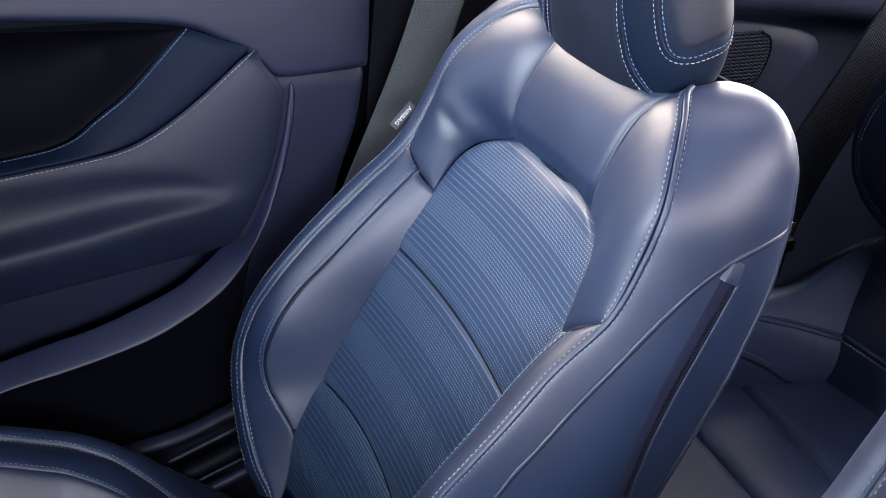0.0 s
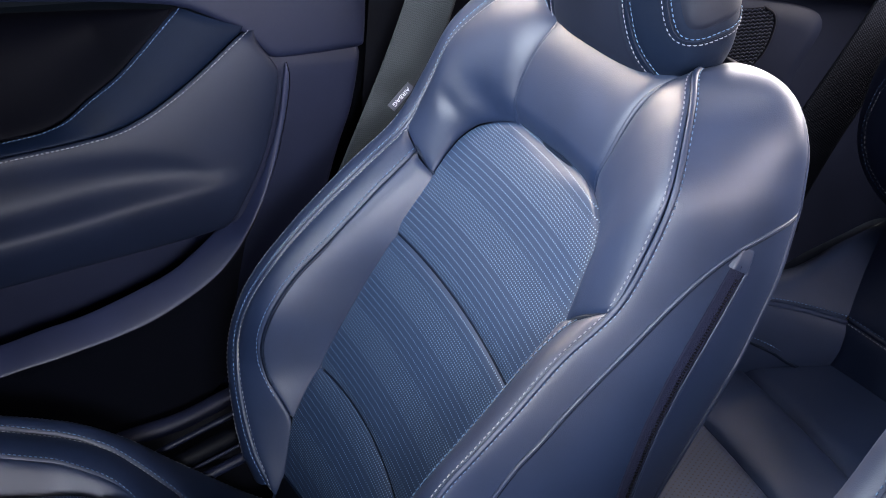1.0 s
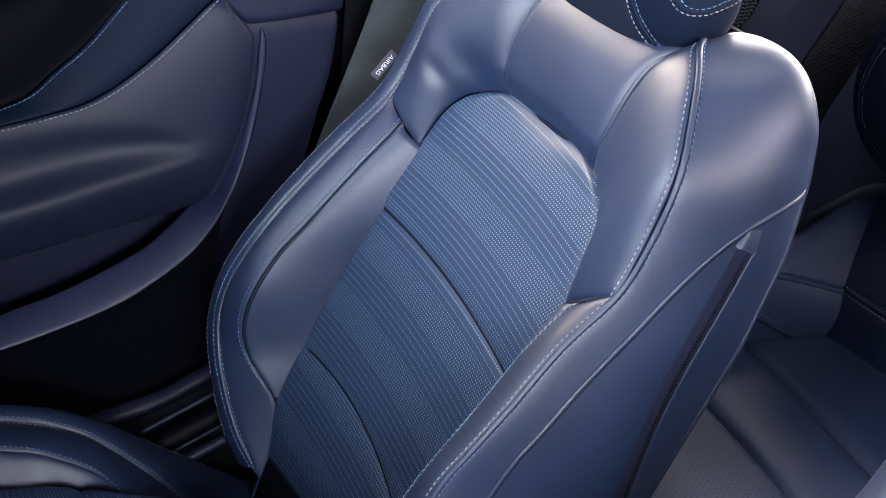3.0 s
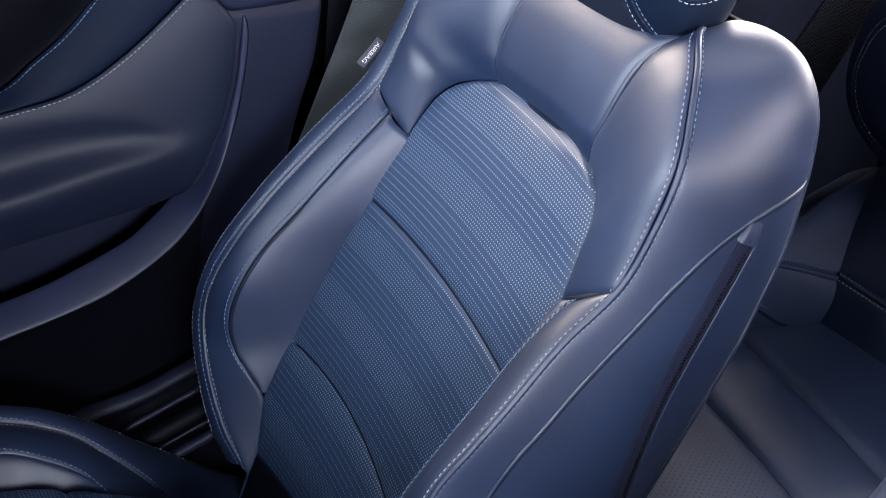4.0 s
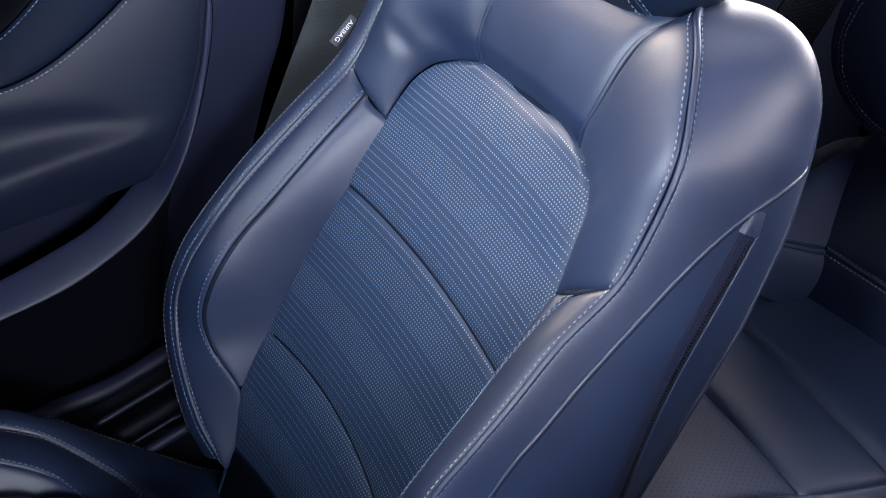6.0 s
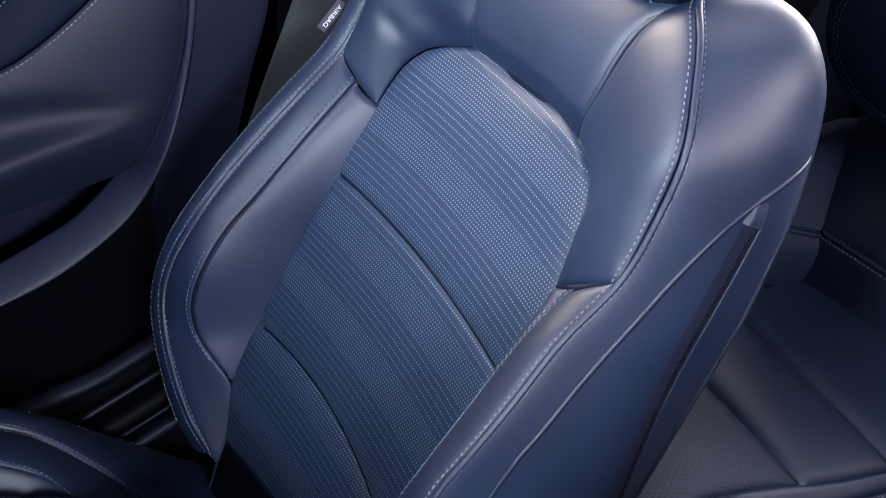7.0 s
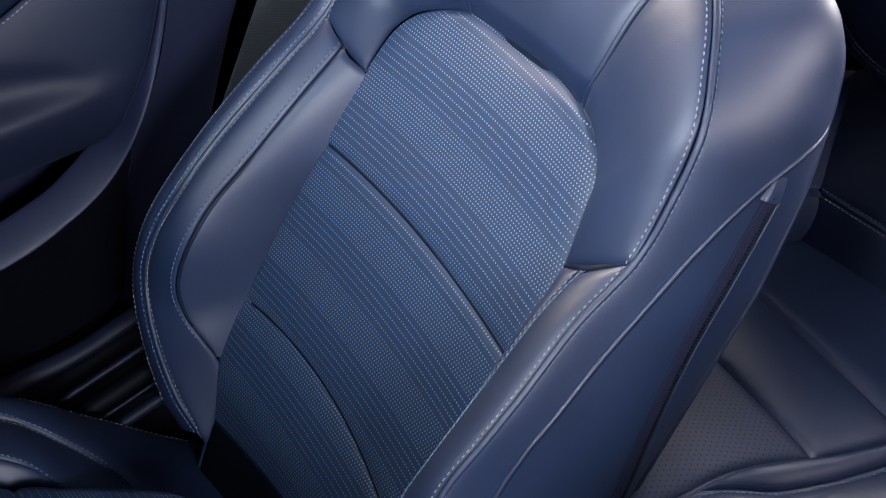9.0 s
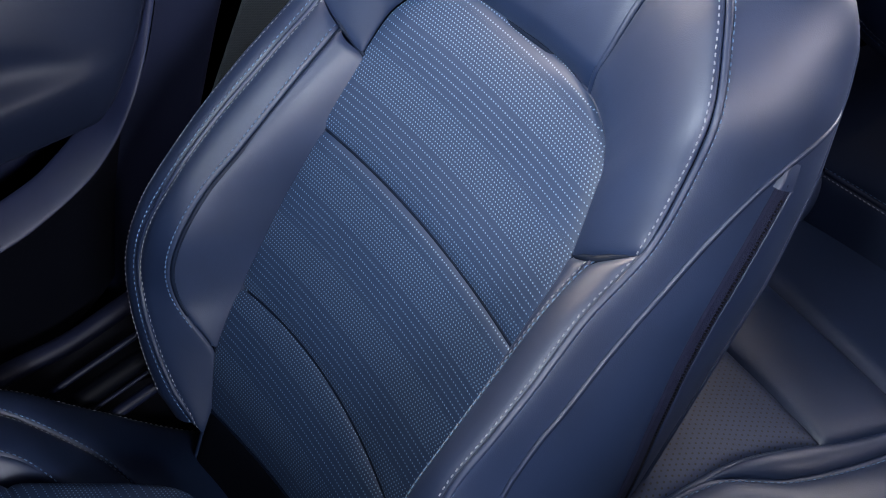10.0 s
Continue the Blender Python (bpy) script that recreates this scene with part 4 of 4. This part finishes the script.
def build_rail():
    rail = thing("seat_rail", (-0.27, -0.1, 0.10), "black seat slide rail with ribbed cover", "seat rail")
    rise = 0.36
    for x, z, half, mat in ((-0.292, 0.338, 0.004, PLASTIC), (-0.272, 0.322, 0.012, PLASTIC_DARK), (-0.254, 0.318, 0.0025, PLASTIC), (-0.236, 0.312, 0.007, PLASTIC)):
        line = np.array([(x, y, z + rise * (y + 0.09)) for y in np.linspace(-0.16, 0.02, 12)])
        part("rail_rib", joined([tube(line, half, 10)]), mat, rail)
    part("rail_bed", joined([flat_box((-0.31, -0.30, 0.10), (-0.225, 0.10, 0.26))], False), PLASTIC_DARK, rail)


build_rail()


def webbing(name, left, right, label, material, thick=0.0013):
    """A strap between two edge lines, with ribs along its length and thickness."""
    n = len(left)
    w = np.linspace(0, 1, 25)
    g = left[:, None] * (1 - w)[None, :, None] + right[:, None] * w[None, :, None]
    nrm = normals_of(g)
    uv = np.zeros((n, 25, 2))
    run = np.r_[0, np.cumsum(np.linalg.norm(np.diff(left, axis=0), axis=1))]
    uv[..., 0], uv[..., 1] = w[None] * 0.047, run[:, None]
    front, back = g + nrm * thick, g - nrm * thick
    loop = np.concatenate([front, back[:, ::-1]], axis=1)
    uvl = np.concatenate([uv, uv[:, ::-1]], axis=1)
    me = sheet(loop, uvl, wrap=True)
    belt = thing(name, tuple(left[-1]), label, "seat belt")
    part("strap", me, material, belt)
    for line in (left, right):
        part("selvedge", joined([tube(line, 0.0012, 6)]), material, belt, "rounded woven edge")
    return belt


def woven(name, colour):
    m, t, b = nodes_of(name)
    uv = t.nodes.new("ShaderNodeUVMap")
    uv.uv_map = "metres"
    sep = t.nodes.new("ShaderNodeSeparateXYZ")
    link(t, uv.outputs[0], sep.inputs[0])
    a = math_node(t, "SINE", math_node(t, "MULTIPLY", math_node(t, "ADD", sep.outputs[0], math_node(t, "MULTIPLY", sep.outputs[1], 0.5)), 6.2832 / 0.0022))
    c = math_node(t, "SINE", math_node(t, "MULTIPLY", math_node(t, "SUBTRACT", sep.outputs[1], math_node(t, "MULTIPLY", sep.outputs[0], 0.35)), 6.2832 / 0.0030))
    h = math_node(t, "MAXIMUM", a, c)
    tone = node(t, "ShaderNodeMapRange")
    tone.inputs["From Min"].default_value = -1.0
    tone.inputs["To Min"].default_value, tone.inputs["To Max"].default_value = 0.75, 1.15
    link(t, h, tone.inputs["Value"])
    mul = t.nodes.new("ShaderNodeVectorMath")
    mul.operation = "MULTIPLY"
    mul.inputs[0].default_value = colour
    link(t, tone.outputs[0], mul.inputs[1])
    link(t, mul.outputs[0], b.inputs["Base Color"])
    b.inputs["Roughness"].default_value = 0.8
    b.inputs["Specular IOR Level"].default_value = 0.15
    bp = node(t, "ShaderNodeBump", Strength=0.5, Distance=0.0005)
    link(t, h, bp.inputs["Height"])
    link(t, bp.outputs[0], b.inputs["Normal"])
    return m


WEBBING = woven("grey_webbing", (0.032, 0.036, 0.040))
WEBBING_DARK = woven("black_webbing", (0.004, 0.006, 0.012))
left = curve_through([(-0.36, 0.215, 0.98), (-0.36, 0.191, 0.886), (-0.36, 0.162, 0.793), (-0.36, 0.117, 0.675), (-0.36, 0.08, 0.58)], 60)
right = curve_through([(-0.335, 0.262, 0.97), (-0.335, 0.244, 0.888), (-0.335, 0.222, 0.81), (-0.335, 0.185, 0.70), (-0.335, 0.15, 0.60)], 60)
webbing("seat_belt", left, right, "grey woven front seat belt hanging by the pillar", WEBBING)

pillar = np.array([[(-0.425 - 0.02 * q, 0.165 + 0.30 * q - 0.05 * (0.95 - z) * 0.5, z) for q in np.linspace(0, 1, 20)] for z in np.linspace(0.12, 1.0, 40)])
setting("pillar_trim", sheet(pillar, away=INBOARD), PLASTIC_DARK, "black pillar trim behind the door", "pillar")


# ---- rear of the cabin ----
def build_rear_seat():
    seat = thing("rear_seat", (0.15, 0.5, 0.10), "navy leather rear seat with a perforated cushion and sewn pleats", "car seat")
    left_x = smooth_through([0.10, 0.30, 0.45, 0.57, 0.62], [-0.06, -0.03, -0.012, 0.012, 0.02])
    right_x = smooth_through([0.10, 0.218, 0.256, 0.31, 0.34, 0.45, 0.62], [0.262, 0.272, 0.276, 0.291, 0.306, 0.335, 0.35])
    lift = smooth_through([0.10, 0.15, 0.20, 0.26, 0.45, 0.62], [0.42, 0.475, 0.495, 0.502, 0.502, 0.495])
    first = lambda x: 0.367 - 0.085 * x
    second = lambda x: 0.476 - 0.11 * x
    cells = [(lambda x: 0 * x + 0.10, first, PERFORATED), (first, second, LEATHER), (second, lambda x: 0 * x + 0.615, LEATHER)]
    for a, b, mat in cells:
        rows = []
        for v in np.linspace(0, 1, 40):
            q = np.linspace(0, 1, 50)
            y = np.full(50, 0.3)
            for _ in range(4):
                x = left_x(y) + (right_x(y) - left_x(y)) * q
                y = a(x) * (1 - v) + b(x) * v
            rows.append(np.stack([x, y, lift(y) + 0.010 * (4 * q * (1 - q)) ** 0.5], 1))
        g = np.array(rows)
        uv = g[..., :2].copy()
        g = upholstered(g, (1, 1, 1, 1), 0.009, 0.006, ABOVE)
        part("cushion_cell", sheet(g, uv, ABOVE), mat, seat)
    # raised roll along the cushion's inner side
    ys = np.linspace(0.10, 0.62, 70)
    rx, lz = right_x(ys), lift(ys)
    seam_x = smooth_through([0.10, 0.218, 0.28, 0.378, 0.62], [0.262, 0.279, 0.318, 0.345, 0.375])(ys)
    a, b = np.stack([rx, ys, lz], 1), np.stack([seam_x, ys, lz + 0.004], 1)
    c = np.stack([seam_x + 0.09, ys, lz - 0.03], 1)
    w = denser(24)
    g = a[:, None] * (1 - w)[None, :, None] + b[:, None] * w[None, :, None]
    g[..., 2] += 0.016 * (4 * w * (1 - w))[None] * np.clip((ys - 0.21) / 0.06, 0, 1)[:, None]
    g = upholstered(g, (0, 0, 1, 1), 0.003, 0.003, ABOVE)
    part("cushion_roll", sheet(g, away=ABOVE), LEATHER, seat)
    g = b[:, None] * (1 - w)[None, :, None] + c[:, None] * w[None, :, None]
    g[..., 2] += 0.022 * (4 * w * (1 - w))[None]
    g = upholstered(g, (0, 0, 1, 0), 0.003, 0.003, ABOVE)
    part("welt", joined([tube(b - np.array([0, 0, 0.004]), 0.0045, 8), ]), LEATHER, seat)
    part("welt", joined([tube(a - np.array([0, 0, 0.006]), 0.0060, 8), ]), LEATHER, seat)
    edge = part("cushion_side", sheet(g, away=ABOVE), LEATHER, seat)
    part("stitching", stitches(*inset_line(g, 0, 0.006, ABOVE), pitch=0.0056, long=0.0042), THREAD_BLUE, edge, "blue sewn stitches")
    # side wing and backrest, sewn along one seam that turns the corner
    seam = curve_through([(0.03, 0.25, 0.66), (0.045, 0.36, 0.640), (0.05, 0.437, 0.619), (0.052, 0.517, 0.593), (0.062, 0.592, 0.565)], 70)
    foot = curve_through([(-0.01, 0.25, 0.49), (0.015, 0.36, 0.49), (0.030, 0.451, 0.492), (0.045, 0.52, 0.492), (0.056, 0.575, 0.488)], 70)
    peak = curve_through([(-0.03, 0.25, 0.68), (-0.01, 0.40, 0.640), (0.0, 0.527, 0.611), (0.0, 0.617, 0.636), (-0.01, 0.70, 0.652)], 70)
    lap = np.array([0.8, -0.4, 0.4])
    w = denser(24)
    g = foot[:, None] * (1 - w)[None, :, None] + seam[:, None] * w[None, :, None]
    g[..., 0] += 0.010 * (4 * w * (1 - w))[None]
    g = upholstered(g, (0, 0, 1, 1), 0.005, 0.005, lap)
    wing = part("side_wing", sheet(g, away=lap), LEATHER, seat)
    part("stitching", stitches(*inset_line(g, 1, 0.006, lap)), THREAD, wing, "pale sewn stitches")
    guide = curve_through([(0.045, 0.420, 0.580), (0.045, 0.450, 0.562), (0.046, 0.482, 0.542), (0.050, 0.517, 0.519), (0.055, 0.556, 0.495)], 40)
    flat = g.reshape(-1, 3)
    mid = np.array([flat[np.argmin(np.linalg.norm(flat - q, axis=1))] for q in guide])
    mid = curve_through(mid[[0, 10, 20, 30, 39]], 40)
    side = np.tile(lap / np.linalg.norm(lap), (40, 1))
    part("fold", joined([tube(mid + side * 0.0005, 0.0020, 8)]), LEATHER_DARK, wing)
    part("stitching", stitches(mid + side * 0.0015 + np.array([0.0, 0.004, 0.006]), side), THREAD_BLUE, wing, "blue sewn stitches")
    g = seam[:, None] * (1 - w)[None, :, None] + peak[:, None] * w[None, :, None]
    g[..., 2] += 0.010 * (4 * w * (1 - w))[None]
    g = upholstered(g, (0, 0, 1, 0), 0.005, 0.005, (0.5, -0.3, 0.8))
    crown = part("wing_top", sheet(g, away=(0.5, -0.3, 0.8)), LEATHER, seat)
    part("stitching", stitches(*inset_line(g, 0, 0.006, (0.5, -0.3, 0.8))), THREAD_BLUE, crown, "blue sewn stitches")
    part("welt", joined([tube(seam - np.array([0.002, 0, 0.004]), 0.0038, 8)]), LEATHER, seat)
    back = peak[:, None] * (1 - w)[None, :, None] + (peak + np.array([-0.12, 0.02, -0.12]))[:, None] * w[None, :, None]
    back[..., 2] += 0.016 * (4 * w * (1 - w))[None]
    # same leather as the wing; the darker colour stands in for shade
    part("wing_back", sheet(back, away=(-0.3, 0, 1)), LEATHER_DARK, seat)
    q = np.linspace(0, 1, 50)
    line = np.stack([0.062 + 0.30 * q, 0.592 + 0.015 * q, 0.565 + 0.0 * q], 1)
    base = np.stack([0.056 + 0.30 * q, 0.575 + 0.02 * q, 0.470 + 0 * q], 1)
    over = np.stack([-0.01 + 0.42 * q, 0.70 + 0 * q, 0.652 + 0.09 * np.clip(q * 4, 0, 1)], 1)
    part("welt", joined([tube(line + np.array([0, 0.005, -0.001]), 0.0038, 8)]), LEATHER, seat)
    g = base[:, None] * (1 - w)[None, :, None] + line[:, None] * w[None, :, None]
    g = upholstered(g, (0, 0, 0, 1), 0.005, 0.005, FRONT)
    lower = part("backrest_lower", sheet(g, away=FRONT), LEATHER, seat)
    part("stitching", stitches(*inset_line(g, 1, 0.006, FRONT)), THREAD, lower, "pale sewn stitches")
    g = line[:, None] * (1 - w)[None, :, None] + over[:, None] * w[None, :, None]
    g[..., 1] -= 0.012 * (4 * w * (1 - w))[None]
    g = upholstered(g, (0, 0, 1, 0), 0.005, 0.005, FRONT)
    upper = part("backrest_upper", sheet(g, away=FRONT), LEATHER, seat)
    part("stitching", stitches(*inset_line(g, 0, 0.006, FRONT)), THREAD_BLUE, upper, "blue sewn stitches")
    ring = np.array([(0.078 + 0.007 * math.cos(a), 0.636, 0.618 + 0.007 * math.sin(a)) for a in np.linspace(0, 6.2832, 24)])
    part("anchor_eye", joined([tube(ring, 0.003, 8)]), PLASTIC_DARK, upper, "black round anchor eyelet")
    # unseen blocks added against light leaks and to shade cushion and wing
    part("backrest_light_block", joined([flat_box((0.02, 0.712, 0.10), (0.95, 0.80, 0.62)), flat_box((-0.08, 0.782, 0.60), (1.05, 0.90, 0.90))], False), PLASTIC_DARK, seat, "hidden black block behind the backrest that stops rear light")
    part("cushion_light_block", joined([flat_box((-0.02, 0.14, 0.10), (0.95, 0.70, 0.450))], False), PLASTIC_DARK, seat, "hidden black block under the cushion that stops light leaks")
    part("side_light_block", joined([flat_box((-0.13, 0.14, 0.10), (-0.022, 0.70, 0.50))], False), PLASTIC_DARK, seat, "hidden black block beside the cushion that stops light leaks")
    # rounded upper part of the backrest
    blk = superblock((0.115, 0.705, 0.795), (0.192, 0.075, 0.128), 2.6, radians(10), 90, 180)
    head = part("headrest", sheet(blk, wrap=True), LEATHER, seat, "navy leather rounded headrest")
    for shift, thread in ((0.0, THREAD_BLUE), (0.012, THREAD)):
        loop = [(0.115 + (0.172 - shift) * math.cos(a) * abs(math.cos(a)) ** -0.25, 0.60, 0.795 + (0.112 - shift) * math.sin(a)) for a in np.linspace(0.9, 5.4, 14)]
        pts, dirs = line_on_block(blk, loop, 260)
        part("stitching", stitches(pts, dirs, lift=0.0008), thread, head, "sewn stitches")
    return seat


def perforated_leather(name, colour):
    m = grained(name, colour, 0.62)
    t = m.node_tree
    b = t.nodes["Principled BSDF"]
    uv = t.nodes.new("ShaderNodeUVMap")
    uv.uv_map = "metres"
    sep = t.nodes.new("ShaderNodeSeparateXYZ")
    link(t, uv.outputs[0], sep.inputs[0])
    row = math_node(t, "MULTIPLY", sep.outputs[1], 1 / 0.0048)
    odd = math_node(t, "MODULO", math_node(t, "FLOOR", math_node(t, "ADD", row, 1000.0)), 2.0)
    col = math_node(t, "ADD", math_node(t, "MULTIPLY", sep.outputs[0], 1 / 0.0062), math_node(t, "MULTIPLY", odd, 0.5))
    fx = math_node(t, "SUBTRACT", math_node(t, "FRACT", col), 0.5)
    fy = math_node(t, "SUBTRACT", math_node(t, "FRACT", row), 0.5)
    r = math_node(t, "SQRT", math_node(t, "ADD", math_node(t, "MULTIPLY", fx, math_node(t, "MULTIPLY", fx, 1.6)), math_node(t, "MULTIPLY", fy, fy)))
    hole = node(t, "ShaderNodeMapRange")
    hole.inputs["From Min"].default_value, hole.inputs["From Max"].default_value = 0.25, 0.17
    link(t, r, hole.inputs["Value"])
    mix = t.nodes.new("ShaderNodeMix")
    mix.data_type = "RGBA"
    link(t, b.inputs["Base Color"].links[0].from_socket, mix.inputs[6])
    mix.inputs[7].default_value = (0.004, 0.004, 0.006, 1)
    link(t, hole.outputs[0], mix.inputs[0])
    link(t, mix.outputs[2], b.inputs["Base Color"])
    return m


PERFORATED = perforated_leather("perforated_navy_leather", (0.014, 0.024, 0.058))
rear_seat = build_rear_seat()


def build_quarter():
    panel = thing("quarter_panel", (-0.30, 0.75, 0.10), "dark rear side trim panel with a loudspeaker grille", "trim panel")
    rows = []
    for z in np.linspace(0.12, 1.05, 90):
        y = np.linspace(0.30, 1.10, 60)
        ledge = 0.05 / (1 + np.exp(-(z - 0.865 + 0.12 * (y - 0.62)) / 0.006))
        rows.append(np.stack([-0.32 + ledge - 0.03 * (z < 0), y, z + 0 * y], 1))
    part("panel", sheet(np.array(rows), away=INBOARD), QUARTER, panel)
    plate = curve_through([(-0.308, 0.56, 0.85), (-0.305, 0.66, 0.848), (-0.30, 0.79, 0.815), (-0.30, 0.765, 0.74), (-0.30, 0.72, 0.64), (-0.30, 0.56, 0.60)], 60)
    mid = plate.mean(axis=0)
    g = np.stack([plate + (mid - plate) * k + np.array([0.006 * (k > 0.02), 0, 0]) for k in (0.0, 0.03, 0.3, 0.6, 1.0)], 1)
    part("plate", sheet(g, away=INBOARD), QUARTER, panel, "raised plate round the grille")
    reach = smooth_through([0.750, 0.770, 0.790, 0.810, 0.826, 0.836], [0.672, 0.690, 0.699, 0.702, 0.697, 0.680])
    zz = np.linspace(0.751, 0.836, 24)
    g = np.array([[(-0.2935, 0.575 + (float(reach(z)) + 0.003 - 0.575) * q, z) for q in np.linspace(0, 1, 12)] for z in zz])
    grille = part("grille", sheet(g, away=INBOARD), PLASTIC_DARK, panel, "black woven loudspeaker grille")
    rim = np.array([(-0.292, float(reach(z)) + 0.003, z) for z in zz])
    part("grille_rim", joined([tube(rim, 0.0022, 8)]), PLASTIC_DARK, grille)
    for k in range(17):
        z = 0.754 + 0.005 * k
        yy = np.linspace(0.578, float(reach(z)), 60)
        line = np.stack([np.full(60, -0.2915), yy, z + 0.0014 * np.sin(yy * 6.2832 / 0.008)], 1)
        part("grille_bar", joined([tube(line, 0.0011, 6)]), QUARTER, grille)
    return panel


quarter_panel = build_quarter()
left = curve_through([(-0.15, 0.80, 0.98), (-0.15, 0.755, 0.915), (-0.15, 0.70, 0.823), (-0.15, 0.645, 0.733), (-0.15, 0.60, 0.64), (-0.15, 0.60, 0.55)], 60)
right = curve_through([(-0.13, 0.84, 0.93), (-0.13, 0.79, 0.865), (-0.13, 0.745, 0.775), (-0.13, 0.70, 0.695), (-0.13, 0.665, 0.615), (-0.13, 0.65, 0.54)], 60)
webbing("seat_belt", left, right, "black woven rear seat belt across the side trim", WEBBING_DARK)
buckle = thing("belt_buckle", (-0.13, 0.64, 0.60), "black plastic rear belt buckle", "buckle")
part("buckle_body", joined([flat_box((-0.14, 0.625, 0.588), (-0.115, 0.655, 0.604))], False), PLASTIC_DARK, buckle)
part("buckle_tongue", joined([tube(np.array([(-0.128, 0.648, 0.60), (-0.128, 0.655, 0.625)]), 0.006, 8, flat=0.4)]), CHROME, buckle)


# ---- airbag tag on the outer bolster seam ----
def build_tag():
    tag = thing("airbag_tag", (-0.26, 0.127, 0.759), "small grey cloth tag with white airbag lettering", "tag")
    a, b = np.array([-0.255, 0.150, 0.788]), np.array([-0.255, 0.126, 0.762])
    along = (b - a) / np.linalg.norm(b - a)
    out = np.array([0.0, -along[2], along[1]])
    nrm = np.cross(along, out)
    if nrm[0] < 0:
        nrm = -nrm
    wide = 0.0095
    g = np.array([[a + along * 0.036 * u - out * wide * v for v in np.linspace(-0.3, 1, 8)] for u in np.linspace(0, 1, 14)])
    thick = np.concatenate([g + nrm * 0.0006, (g - nrm * 0.0006)[:, ::-1]], axis=1)
    part("cloth", sheet(thick, wrap=True), TAG, tag)
    font = bpy.data.curves.new("lettering", "FONT")
    font.body, font.size, font.extrude = "AIRBAG", 0.0080, 0.0001
    font.align_x, font.align_y = "CENTER", "CENTER"
    tmp = bpy.data.objects.new("lettering", font)
    scene.collection.objects.link(tmp)
    me = bpy.data.meshes.new_from_object(tmp)
    bpy.data.objects.remove(tmp)
    up = np.cross(nrm, along)
    centre = a + along * 0.018 - out * wide * 0.38 + nrm * 0.0009
    m = Matrix(((along[0], up[0], nrm[0], centre[0]), (along[1], up[1], nrm[1], centre[1]), (along[2], up[2], nrm[2], centre[2]), (0, 0, 0, 1)))
    me.transform(m)
    part("lettering", me, TAG_WHITE, tag, "white printed word")


build_tag()
